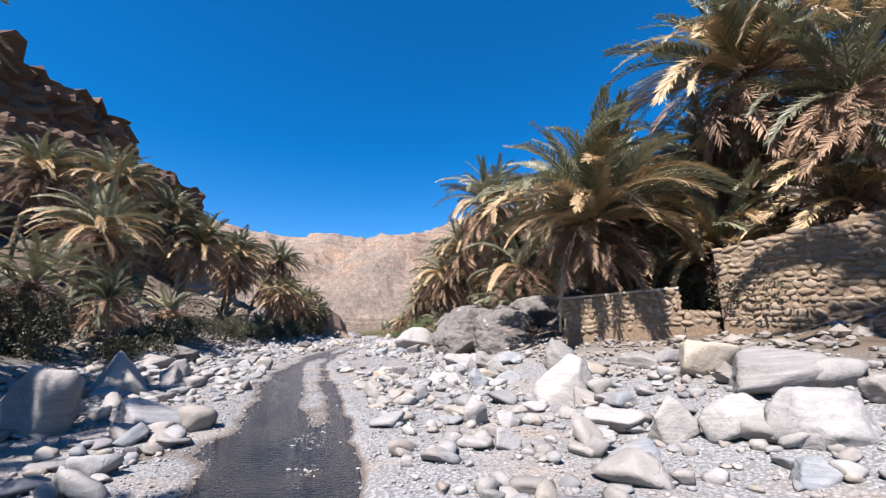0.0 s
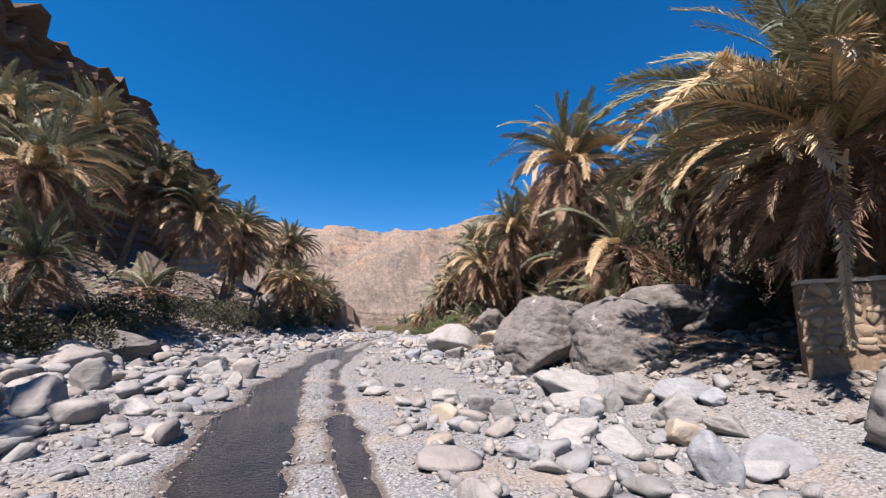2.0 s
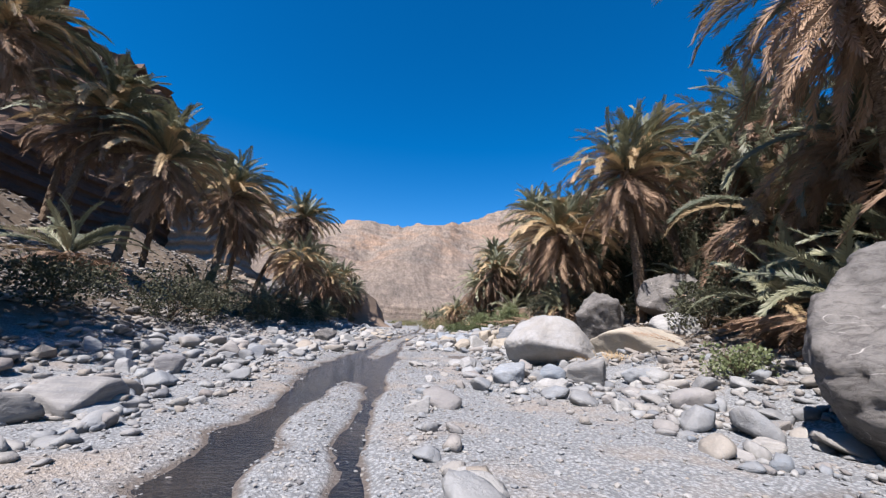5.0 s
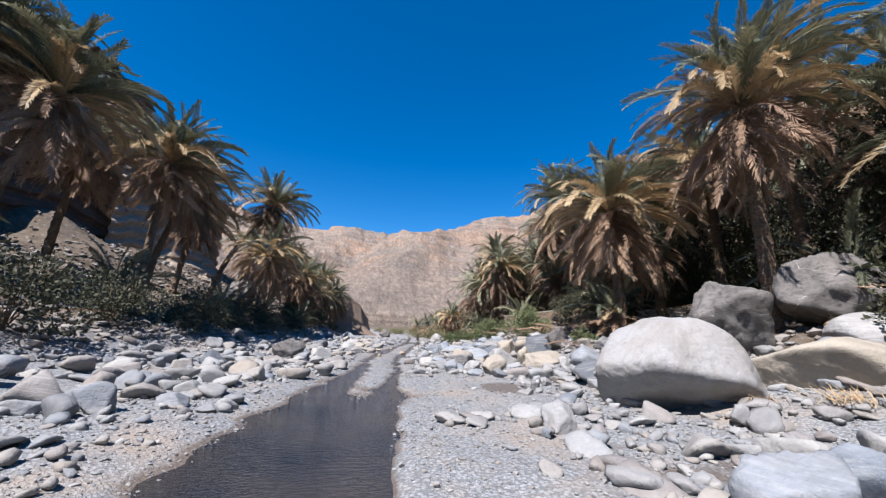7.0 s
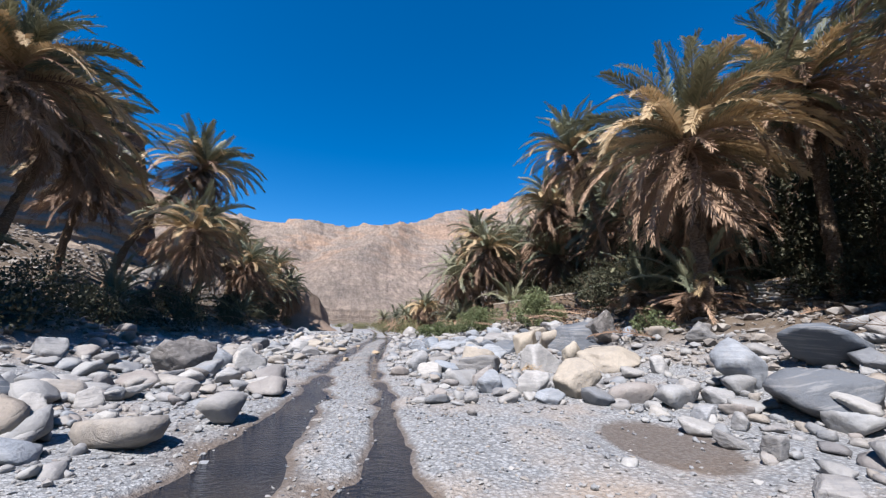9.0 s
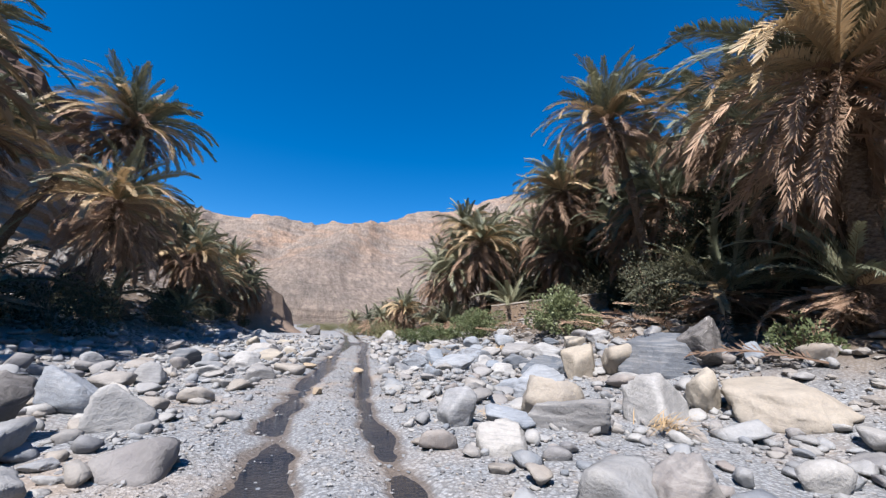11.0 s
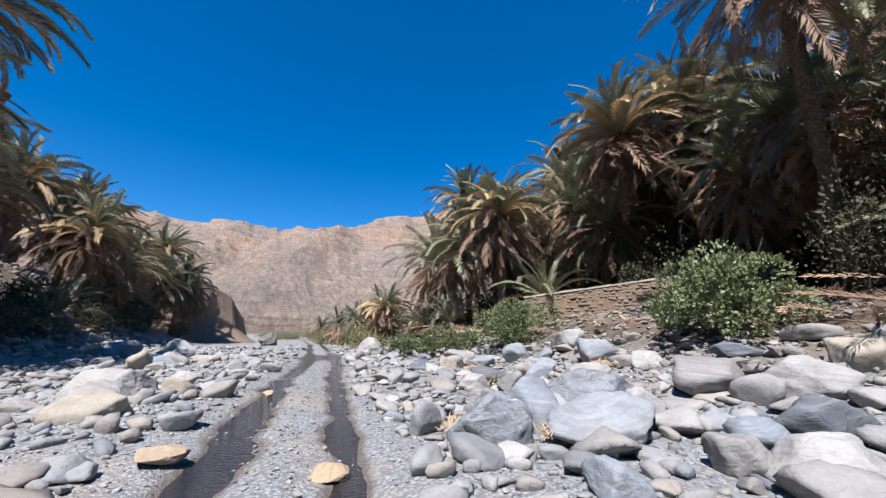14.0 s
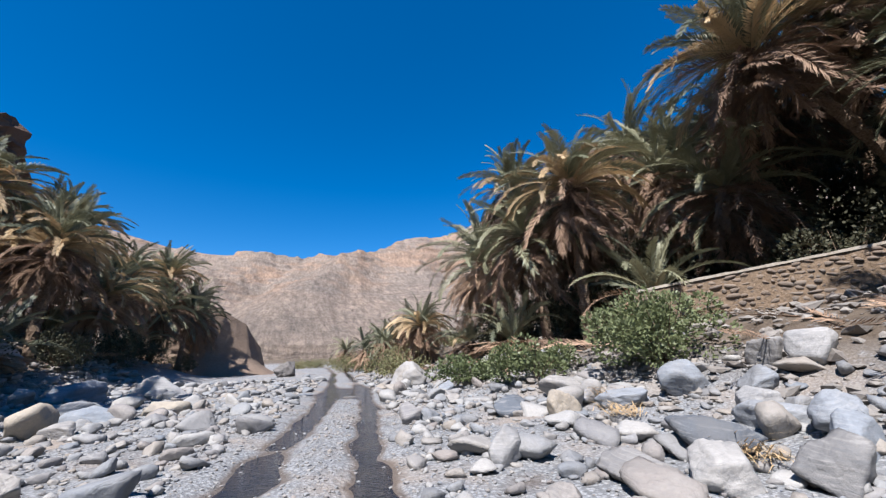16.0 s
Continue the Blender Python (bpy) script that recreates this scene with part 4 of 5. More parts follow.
BOULDERS = [rock_mesh("boulder", M_BOULDER, s, 9 + s % 6, 4, 0.03 + 0.012 * (s % 4), 0.30 + 0.035 * (s % 5), 0.74) for s in range(16)]
ROCK_LABELS = ["rounded blue-grey boulder on the gravel bed", "worn grey boulder lying in the river bed", "pale weathered boulder among the stones"]
placed = []


def open_gravel(x, y):
    """Flat gravel right of the track, free of larger stones."""
    r = rut(y)
    a = (x > r - 0.5) & (x < 3.6) & (y > 41.5) & (y < 48.4)
    b = (x > r) & (x < r + 2.9) & (y > 33.0) & (y < 40.2)
    c = (x > 0.4) & (x < 4.2) & (y > 21.5) & (y < 33.0)
    d = (x > 6.4) & (y > 13.0) & (y < 23.0)
    return a | b | c | d


TONES = {
    "w": (M_WHITE, "pale worn limestone boulder on the gravel bed"),
    "c": (M_CREAM, "cream-coloured rounded boulder among grey stones"),
    "s": (M_SLATE, "dark slate-blue boulder heaped beside the track"),
    "b": (M_BLUEGREY, "smooth blue-grey boulder lying in the river bed"),
    "g": (M_DARKGREY, "rough mid-grey boulder lying in the river bed"),
    "v": (M_VEINED, "blue-grey boulder laced with white veins"),
}
SHAPES = {tone: [rock_mesh("boulder", mat, 60 + 9 * i + n, 13 + n, 4, 0.045 + 0.01 * n, 0.44, 0.82) for n in range(5)] for i, (tone, (mat, words)) in enumerate(TONES.items())}


def boulder(x, y, w, h, tone=""):
    """A river boulder w wide and h high, sunk a little into the gravel."""
    rnd = random.Random(int(x * 1000) * 31 + int(y * 1000))
    if not tone and x > 3 and y > 48 and w > 0.6 and rnd.random() < 0.6:
        tone = rnd.choice("sbbg")
    ob = tagged(new("boulder", rnd.choice(SHAPES[tone] if tone else BOULDERS)), TONES[tone][1] if tone else rnd.choice(ROCK_LABELS), "boulder", "boulders of the river bed")
    d = w * rnd.uniform(0.7, 0.95)
    z = ground_z(x, y) + h * 0.32
    ob.matrix_basis = pose(x, y, z, rnd.uniform(-12, 12), rnd.uniform(-12, 12), rnd.uniform(-35, 35)) @ Matrix.Diagonal((w * 0.66, d * 0.68, h * 0.95, 1)) @ Matrix.Rotation(rnd.choice((0, 1, 2, 3)) * math.pi / 2, 4, "Z")
    placed.append((x, y, w * 0.5))
    return ob


def hewn(x, y, z, half, rz, mat, seed, shaped, label, rough=0.035, soft=0.02, ledge=0.0):
    """A great block with faces of its own: half sizes, and the planes that cut it."""
    ob = tagged(new("rock_block", rock_mesh("rock_block", mat, 400 + seed, 6, 6, rough, 0.86, 0.98, shaped, soft, ledge)), label, "boulder")
    ob.matrix_basis = pose(x, y, z, 0, 0, rz) @ Matrix.Diagonal((*half, 1))
    placed.append((x, y, half[0]))
    return ob


def block(x, y, w, d, h, rz=0, mat=M_GREYBLOCK, seed=1, sink=0.25, label="huge grey limestone block fallen from the bank", rough=0.085):
    """A block the size of a car or a room, with its own mesh."""
    ob = tagged(new("rock_block", rock_mesh("rock_block", mat, 200 + seed, 20, 5, rough, 0.46, 0.86)), label, "boulder")
    ob.matrix_basis = pose(x, y, ground_z(x, y) + h * (0.5 - sink), 0, 0, rz) @ Matrix.Diagonal((w * 0.6, d * 0.6, h * 0.66, 1))
    placed.append((x, y, w * 0.5))
    return ob


hewn(8.75, 28.6, 1.6, (2.95, 2.3, 2.4), 8, M_GREYBLOCK, 1, [((0.1, -0.15, 1), 0.80), ((-0.82, -0.1, 0.57), 0.66), ((0.75, -0.1, 0.65), 0.72), ((-0.05, -1, 0.22), 0.66), ((-1, -0.3, -0.1), 0.84), ((0.35, -0.62, -0.7), 0.46), ((0.95, -0.4, 0.1), 0.82), ((-0.6, -0.75, 0.25), 0.74)], "huge split grey limestone block with white veins", 0.06, 0.012, 0.03)
hewn(9.6, 24.3, 1.55, (2.1, 2.0, 2.15), -10, M_GREYBLOCK, 2, [((-0.4, -0.2, 0.9), 0.78), ((0.35, -0.1, 0.95), 0.80), ((-0.15, -1, 0.25), 0.74), ((-1, -0.2, 0.05), 0.86), ((-0.75, -0.6, 0.3), 0.80), ((0.8, -0.6, 0.1), 0.80)], "huge pitted grey boulder beside the split block", 0.07, 0.03, 0.03)
block(12.4, 25.7, 3.8, 2.8, 2.5, -12, M_GREYBLOCK, 2, 0.2, "sloping grey rock below the palms")
block(14.6, 24.6, 4.2, 2.6, 2.6, 15, M_GREYBLOCK, 3, 0.2, "sloping grey rock below the palms")
hewn(6.6, 42.1, 0.9, (2.6, 1.8, 1.72), 4, M_PALEBLOCK, 4, [((-0.74, -0.1, 0.66), 0.66), ((0.1, -0.1, 1), 0.84), ((0.8, -0.1, 0.55), 0.74), ((-0.1, -0.85, 0.55), 0.68), ((-0.3, -0.55, -0.8), 0.44), ((-0.85, -0.3, -0.45), 0.62), ((0.75, -0.7, 0.2), 0.74), ((0, 0, -1), 0.60)], "huge smooth pale boulder with an undercut foot", 0.03, 0.075)
block(10.6, 44.6, 4.2, 2.8, 3.5, 40, M_GREYBLOCK, 5, 0.2, "tall grey rock leaning over the pale boulder")
hewn(10.3, 40.9, 1.0, (2.4, 1.5, 1.35), -22, M_CREAM, 6, [((0.42, -0.25, 0.9), 0.62), ((-0.5, 0.2, 0.85), 0.66), ((-0.35, -0.8, -0.5), 0.46), ((-0.9, -0.3, -0.2), 0.72), ((0.3, -0.95, 0.15), 0.72), ((0.9, -0.2, 0.3), 0.80)], "cream-coloured wedge boulder with a hollow foot", 0.022, 0.03)
hewn(13.6, 42.2, 1.95, (2.0, 1.3, 1.0), 10, M_WHITE, 7, [((-0.3, -0.2, 0.95), 0.72), ((0.5, -0.2, 0.85), 0.70), ((-0.1, -1, 0.3), 0.74)], "whitish rounded boulder below the bank", 0.025)
block(15.0, 44.2, 4.4, 2.8, 3.4, 10, M_GREYBLOCK, 7, 0.2, "grey rock under the palm canopy")
hewn(9.7, 57.7, 0.75, (1.8, 1.4, 1.15), -8, M_SLATE, 8, [((-0.2, -0.2, 1), 0.78), ((-0.9, -0.3, 0.3), 0.80), ((-0.2, -1, 0.2), 0.76), ((0.6, -0.3, 0.75), 0.82)], "big dark slate-blue boulder beside the track", 0.03)
block(-10.6, 31.0, 3.6, 3.0, 1.5, 30, M_GREYBLOCK, 8, 0.3, "low grey rock in the shade of the bank")
block(0.4, 112.0, 2.4, 1.8, 1.9, 30, M_GREYBLOCK, 9, 0.2, "squared grey boulder standing by the track")
block(-15.0, 102.0, 5.0, 3.0, 3.4, 20, M_PALEBLOCK, 11, 0.3, "pale rock outcrop under the palms")
block(-13.0, 92.0, 4.0, 3.0, 2.6, 50, M_PALEBLOCK, 12, 0.3, "pale rock outcrop under the palms")
block(-17.5, 84.0, 5.0, 4.0, 4.0, 70, M_GREYBLOCK, 13, 0.3, "brown rock outcrop under the palms")
block(9.9, 57.0, 1.8, 1.5, 1.6, 30, M_GREYBLOCK, 14, 0.25, "pale leaning slab with a white vein")
block(-5.6, 54.6, 1.7, 1.4, 1.5, 30, M_GREYBLOCK, 15, 0.25, "rough grey boulder beside the track")
block(7.0, 88.0, 2.6, 2.0, 1.7, 10, M_PALEBLOCK, 10, 0.25, "pale block beside the track")
for i, (bx, by, bw) in enumerate([(0.8, 64.0, 0.6), (-1.0, 65.0, 0.58), (-0.9, 58.5, 0.4), (0.2, 71.0, 0.4)]):
    block(bx, by, bw, bw * 0.7, 0.19, 40 * i, M_TANSTONE, 60 + i, 0.1, "flat tan stone lying in the wheel track", 0.05)
block(-3.15, 70.9, 1.9, 1.2, 0.8, 10, M_DRYSTONE, 65, 0.2, "pale cream boulder beside the wheel track", 0.05)
block(-2.0, 72.3, 0.9, 0.7, 0.5, 30, M_DRYSTONE, 66, 0.2, "pale cream boulder beside the wheel track", 0.05)
boulder(8.01, 6.13, 1.53, 0.82, "w")
boulder(7.3, 7.06, 1.19, 0.58, "w")
boulder(6.64, 7.77, 0.91, 0.58, "w")
boulder(2.37, 7.9, 0.44, 0.16, "w")
boulder(9.5, 8.05, 2.29, 0.73, "g")
boulder(3.6, 8.07, 0.47, 0.27, "w")
boulder(5.53, 8.41, 0.91, 0.27, "w")
boulder(9.85, 10.11, 1.48, 0.82, "c")
boulder(6.74, 11.73, 1.42, 0.93, "w")
boulder(9.96, 12.7, 1.44, 0.43, "g")
boulder(8.44, 15.09, 1.55, 0.91, "g")
boulder(5.25, 15.75, 0.76, 0.56, "b")
boulder(6.52, 15.99, 0.91, 0.48, "b")
boulder(4.89, 17.26, 0.95, 0.31, "w")
boulder(6.99, 17.28, 0.91, 0.32, "g")
boulder(6.83, 18.37, 0.98, 0.5, "w")
boulder(7.97, 18.51, 0.55, 0.33, "b")
boulder(-5.71, 18.73, 0.56, 0.32, "g")
boulder(4.36, 19, 0.59, 0.3, "w")
boulder(6.2, 19.88, 0.54, 0.51, "w")
boulder(-6.68, 20.55, 1.02, 0.73, "g")
boulder(-4.75, 20.58, 1.06, 0.32, "w")
boulder(5.75, 21.24, 1.04, 0.36, "w")
boulder(-7.6, 23.65, 1.06, 0.71, "g")
boulder(6.83, 5.43, 0.62, 0.28)
boulder(5.35, 6.88, 0.91, 0.34)
boulder(6.35, 9, 1.23, 0.34, "w")
boulder(4.23, 9.57, 0.64, 0.3, "w")
boulder(3.63, 10.07, 0.72, 0.5, "w")
boulder(-5.73, 11.89, 1.65, 1.32)
boulder(-3.93, 12.2, 1.82, 0.51)
boulder(6.16, 17.31, 0.8, 0.38, "c")
boulder(4.28, 18.08, 1.29, 0.36, "w")
boulder(-7.5, 18.15, 2.04, 1.31)
boulder(7.77, 19.44, 1.51, 0.47, "b")
boulder(2.07, 19.68, 0.68, 0.37, "c")
boulder(3.37, 19.69, 0.56, 0.46, "g")
boulder(2.94, 20.19, 0.69, 0.48, "g")
boulder(7.01, 20.2, 1.27, 0.54, "g")
boulder(2.39, 22.1, 1.21, 0.34, "w")
boulder(6.55, 22.7, 1.9, 0.6, "w")
boulder(0.38, 22.82, 0.86, 0.24, "w")
boulder(6.3, 23.7, 0.8, 0.55, "w")
boulder(-3.94, 24.37, 0.53, 0.4, "w")
boulder(-5.06, 25.3, 0.68, 0.3, "w")
boulder(-6.53, 25.58, 0.69, 0.32, "g")
boulder(-6.06, 25.9, 0.77, 0.22, "w")
boulder(-4.36, 26.84, 0.91, 0.57)
boulder(-5.4, 27.1, 1.07, 0.48, "w")
boulder(-10.17, 27.21, 2.32, 0.82)
boulder(-4.9, 27.64, 0.61, 0.39, "w")
boulder(-10.32, 28.27, 2.26, 0.81)
boulder(6.68, 28.4, 1.17, 0.71, "w")
boulder(-8.85, 28.71, 1.03, 0.45, "g")
boulder(-6.94, 30.94, 1.27, 0.49, "g")
boulder(-10.96, 31.52, 1.68, 0.5, "b")
boulder(-6.35, 31.79, 1.37, 0.61, "g")
boulder(3.78, 34.76, 1.34, 0.4, "w")
boulder(0.21, 34.87, 0.31, 0.09, "w")
boulder(2.97, 35.97, 0.95, 0.62, "b")
boulder(0.49, 36.42, 0.45, 0.19, "w")
boulder(5.71, 36.52, 1.35, 0.74, "g")
boulder(7.4, 36.65, 1.13, 0.44, "b")
boulder(4.56, 36.74, 0.74, 0.54, "b")
boulder(2.38, 40.08, 0.92, 0.39, "w")
boulder(-7.32, 41.3, 1.15, 0.58)
boulder(3.13, 44.09, 0.48, 0.15, "g")
boulder(-7.25, 44.32, 0.98, 0.44)
boulder(3.84, 45.13, 0.32, 0.27, "g")
boulder(3.97, 45.83, 0.51, 0.14, "g")
boulder(6.89, 46.5, 1.65, 0.67, "s")
boulder(-4.87, 46.73, 0.81, 0.23, "b")
boulder(4.58, 46.78, 0.58, 0.28)
boulder(5.97, 47.78, 0.52, 0.28, "w")
boulder(-5.26, 47.88, 0.57, 0.39, "w")
boulder(9.53, 47.95, 1.95, 0.59, "s")
boulder(-6.31, 47.96, 0.74, 0.27, "g")
boulder(5.55, 48.2, 0.81, 0.43, "w")
boulder(7.59, 48.51, 1.4, 0.82, "b")
boulder(2.79, 48.58, 0.57, 0.21, "b")
boulder(3.62, 49.12, 0.95, 0.67, "c")
boulder(2.76, 49.49, 0.86, 0.46, "w")
boulder(-5.49, 49.88, 0.6, 0.33, "w")
boulder(1.98, 49.99, 0.66, 0.44, "b")
boulder(2.26, 50.94, 0.75, 0.55)
boulder(-7.91, 50.96, 1.12, 0.51, "s")
boulder(7.79, 51.34, 0.7, 0.53, "w")
boulder(-3.14, 51.92, 0.61, 0.19, "w")
boulder(10.43, 52.37, 1.07, 0.54, "g")
boulder(-3.95, 52.64, 0.8, 0.36, "w")
boulder(1.49, 53.13, 0.73, 0.44)
boulder(7.47, 53.29, 2.25, 0.63, "c")
boulder(3.33, 54.1, 1.51, 0.42, "g")
boulder(6.88, 54.5, 0.78, 0.78, "c")
boulder(5.6, 54.58, 1.4, 0.78, "w")
boulder(2.3, 54.7, 0.96, 0.27, "b")
boulder(1.4, 54.98, 0.81, 0.59, "w")
boulder(3.49, 55.33, 1.15, 0.85, "c")
boulder(-3.97, 55.55, 0.79, 0.57, "w")
boulder(2.31, 55.63, 0.73, 0.16)
boulder(-9.84, 56.46, 0.77, 0.56, "w")
boulder(4.16, 56.82, 1.4, 0.39, "b")
boulder(2.62, 57.1, 0.82, 0.41, "g")
boulder(-4.62, 57.1, 0.74, 0.7)
boulder(-5.41, 57.33, 1.07, 0.72, "b")
boulder(4.25, 57.8, 1.12, 0.49, "b")
boulder(5.24, 58.13, 1.47, 0.6, "b")
boulder(8.3, 58.62, 1.18, 0.89, "c")
boulder(7.37, 59.35, 1.13, 1.13, "c")
boulder(2.63, 60.64, 0.7, 0.19, "g")
boulder(-4.95, 60.67, 0.83, 0.48)
boulder(6.96, 60.77, 1.62, 0.45, "s")
boulder(9.18, 61.16, 0.81, 0.43, "g")
boulder(-2.49, 61.55, 0.84, 0.43, "g")
boulder(5.74, 61.78, 1.06, 0.53, "w")
boulder(3.11, 62.09, 0.77, 0.29, "b")
boulder(6.73, 62.21, 1.08, 0.55, "s")
boulder(5.1, 62.29, 0.7, 0.43, "g")
boulder(-4.15, 62.64, 1.2, 0.34, "w")
boulder(10.95, 62.75, 1.2, 0.54, "w")
boulder(9.88, 63.05, 0.97, 0.64, "c")
boulder(-3.61, 63.1, 0.4, 0.22, "g")
boulder(8.73, 63.17, 1.85, 0.68, "w")
boulder(6.5, 63.46, 0.64, 0.24, "b")
boulder(4.73, 63.78, 1.49, 0.48, "b")
boulder(3.11, 64.38, 1.19, 0.54, "v")
boulder(8.4, 64.78, 1.8, 0.71, "g")
boulder(6.54, 64.89, 0.96, 0.42, "w")
boulder(-5.4, 64.97, 1.07, 0.56, "s")
boulder(4.21, 64.97, 1.24, 0.87, "b")
boulder(2.37, 65.42, 0.62, 0.39)
boulder(-3.34, 65.47, 1.27, 0.69, "w")
boulder(10.56, 65.53, 1.06, 0.3, "s")
boulder(7.92, 65.62, 0.56, 0.25, "w")
boulder(6.3, 66.12, 1.71, 0.62, "v")
boulder(4.91, 67.6, 0.55, 0.31, "g")
boulder(10, 67.61, 1.08, 0.48, "w")
boulder(-2.6, 68.21, 1.39, 0.51, "c")
boulder(8.25, 68.35, 1.37, 0.49, "w")
boulder(6.6, 69.44, 0.76, 0.47, "g")
boulder(9.85, 69.66, 1.13, 0.74, "b")
boulder(7.66, 69.81, 0.73, 0.58)
boulder(-2.89, 69.86, 1.59, 0.51)
boulder(5.69, 70.11, 1.26, 0.51, "w")
boulder(8.46, 70.2, 0.83, 0.46, "b")
boulder(3.83, 70.39, 0.55, 0.26)
boulder(4.97, 70.66, 0.93, 0.26, "g")
boulder(-1.82, 70.92, 0.71, 0.38, "c")
boulder(8.46, 71.09, 1.15, 0.42)
boulder(6.92, 71.15, 1.28, 0.52, "s")
boulder(11, 71.83, 0.97, 0.59, "w")
boulder(9.1, 71.83, 1.12, 0.48, "w")
boulder(9.96, 72.28, 0.8, 0.4, "b")
boulder(11.16, 72.78, 0.84, 0.48, "g")
boulder(9.76, 73.75, 1.1, 0.57, "b")
boulder(8.3, 74.35, 1.1, 0.36, "b")
boulder(7.02, 74.97, 0.87, 0.51, "c")
boulder(6.28, 76.04, 0.8, 0.42, "s")
boulder(8.63, 76.84, 1.45, 0.47, "w")
boulder(-4.45, 78.74, 0.95, 0.62, "c")
boulder(-4.27, 81.18, 1.41, 0.41, "b")
boulder(11.53, 81.29, 1.55, 0.66, "w")
boulder(-2.58, 81.53, 1.13, 0.44, "c")
boulder(10.75, 85.5, 1.61, 0.92, "w")
boulder(-8.99, 88, 1.17, 0.62, "w")
boulder(-8.06, 89.99, 3.15, 0.93, "b")
boulder(-4.68, 90.19, 2.16, 0.79, "w")

random.seed(21)
count = 0
while count < 120:
    x, y = random.uniform(-10.5, 10.5), random.uniform(3, 98)
    r = float(rut(y))
    if -3.9 < x - r < 1.0 or open_gravel(x, y):
        continue
    w = random.uniform(0.28, 0.8) * (1.15 if random.random() < 0.2 else 1.0)
    if any((x - a) ** 2 + (y - b) ** 2 < (c + w * 0.35) ** 2 for a, b, c in placed):
        continue
    boulder(round(x, 2), round(y, 2), w, w * random.uniform(0.35, 0.65))
    count += 1


def scatter(name, n, lo, hi, sub, seed, label, keep, mat=M_COBBLE):
    """Loose stones of one size, joined."""
    rng = np.random.RandomState(seed)
    shapes = []
    for s in range(8):
        me = rock_mesh("cobble", M_COBBLE, 500 + s + seed, 10, sub, 0.03, 0.32, 0.78)
        co = np.empty(len(me.vertices) * 3)
        me.vertices.foreach_get("co", co)
        shapes.append((co.reshape(-1, 3), np.array([tuple(p.vertices) for p in me.polygons])))
        bpy.data.meshes.remove(me)
    V, Fc, base = [], [], 0
    xs, ys = keep(rng, n)
    zs = height(xs, ys)
    for x, y, z in zip(xs, ys, zs):
        co, fa = shapes[rng.randint(8)]
        w = lo + (hi - lo) * rng.rand() ** 2.2
        sx, sy, sz = w * 0.68, w * 0.68 * rng.uniform(0.6, 1), w * rng.uniform(0.2, 0.45)
        a, b = rng.rand() * 6.283, rng.uniform(-0.3, 0.3)
        ca, sa, cb, sb = math.cos(a), math.sin(a), math.cos(b), math.sin(b)
        p = co * (sx, sy, sz)
        p = np.stack([p[:, 0] * cb + p[:, 2] * sb, p[:, 1], p[:, 2] * cb - p[:, 0] * sb], 1)
        p = np.stack([p[:, 0] * ca - p[:, 1] * sa + x, p[:, 0] * sa + p[:, 1] * ca + y, p[:, 2] + z + sz * 0.35], 1)
        V.append(p)
        Fc.append(fa + base)
        base += len(co)
    ob = obj(name, np.concatenate(V).tolist(), np.concatenate(Fc).tolist(), mat, None, "", sub > 1)
    return tagged(ob, label, "stones", kind="stuff")


def off_track(rng, n):
    x, y = rng.uniform(-11.5, 11.5, n * 3), 3 + 100 * rng.rand(n * 3) ** 1.0
    d = x - rut(y)
    ok = ~((d > np.where(y > 47, -2.5, -3.1)) & (d < np.where(y > 47, 0.55, 0.9))) & ~(open_gravel(x, y) & (rng.rand(n * 3) < 0.95))
    return x[ok][:n], y[ok][:n]


def anywhere(rng, n):
    x, y = rng.uniform(-8, 9, n * 2), 2 + 80 * rng.rand(n * 2)
    d = x - rut(y)
    wet = (np.abs(d) < 0.4) | (np.abs(d + 1.62) < 0.55)
    ok = (~wet | (rng.rand(n * 2) < 0.28)) & ((np.hypot(x - 3.2, (y - 46.2) * 0.7) > 1.1) | (rng.rand(n * 2) < 0.1))
    return x[ok][:n], y[ok][:n]


def banks(rng, n):
    side = rng.rand(n) < 0.5
    x = np.where(side, rng.uniform(9, 24, n), rng.uniform(-36, -10, n))
    return x, rng.uniform(5, 115, n)


scatter("cobbles", 13000, 0.12, 0.46, 2, 1, "grey and tan cobbles strewn over the river bed", off_track)
scatter("slabs", 1900, 0.35, 1.0, 3, 5, "flat grey slabs packed between the boulders", off_track)
scatter("pebbles", 34000, 0.035, 0.13, 1, 2, "small pebbles covering the river bed", anywhere)
def lane(rng, n):
    y = 2 + 84 * rng.rand(n * 2)
    d = rng.normal(-0.8, 2.0, n * 2)
    wet = (np.abs(d) < 0.4) | (np.abs(d + 1.62) < 0.5)
    ok = ~wet | (rng.rand(n * 2) < 0.3)
    return (d + rut(y))[ok][:n], y[ok][:n]


scatter("gravel", 24000, 0.025, 0.085, 1, 4, "light grey gravel along the wheel tracks", lane)
def right_bank(rng, n):
    return 8.5 + 9.5 * rng.rand(n) ** 1.3, rng.uniform(12, 98, n)


scatter("bank_stones", 8000, 0.06, 0.42, 1, 7, "small brown stones and clods littering the bank", right_bank, M_RUBBLE)
def left_slope(rng, n):
    return -11.5 - 19 * rng.rand(n) ** 1.2, rng.uniform(22, 112, n)


scatter("slope_rubble", 8000, 0.1, 0.65, 2, 8, "angular rubble covering the left slope", left_slope, M_RUBBLE)
scatter("bank_rubble", 9000, 0.1, 0.8, 1, 3, "loose rubble on the stony banks", banks, M_RUBBLE)



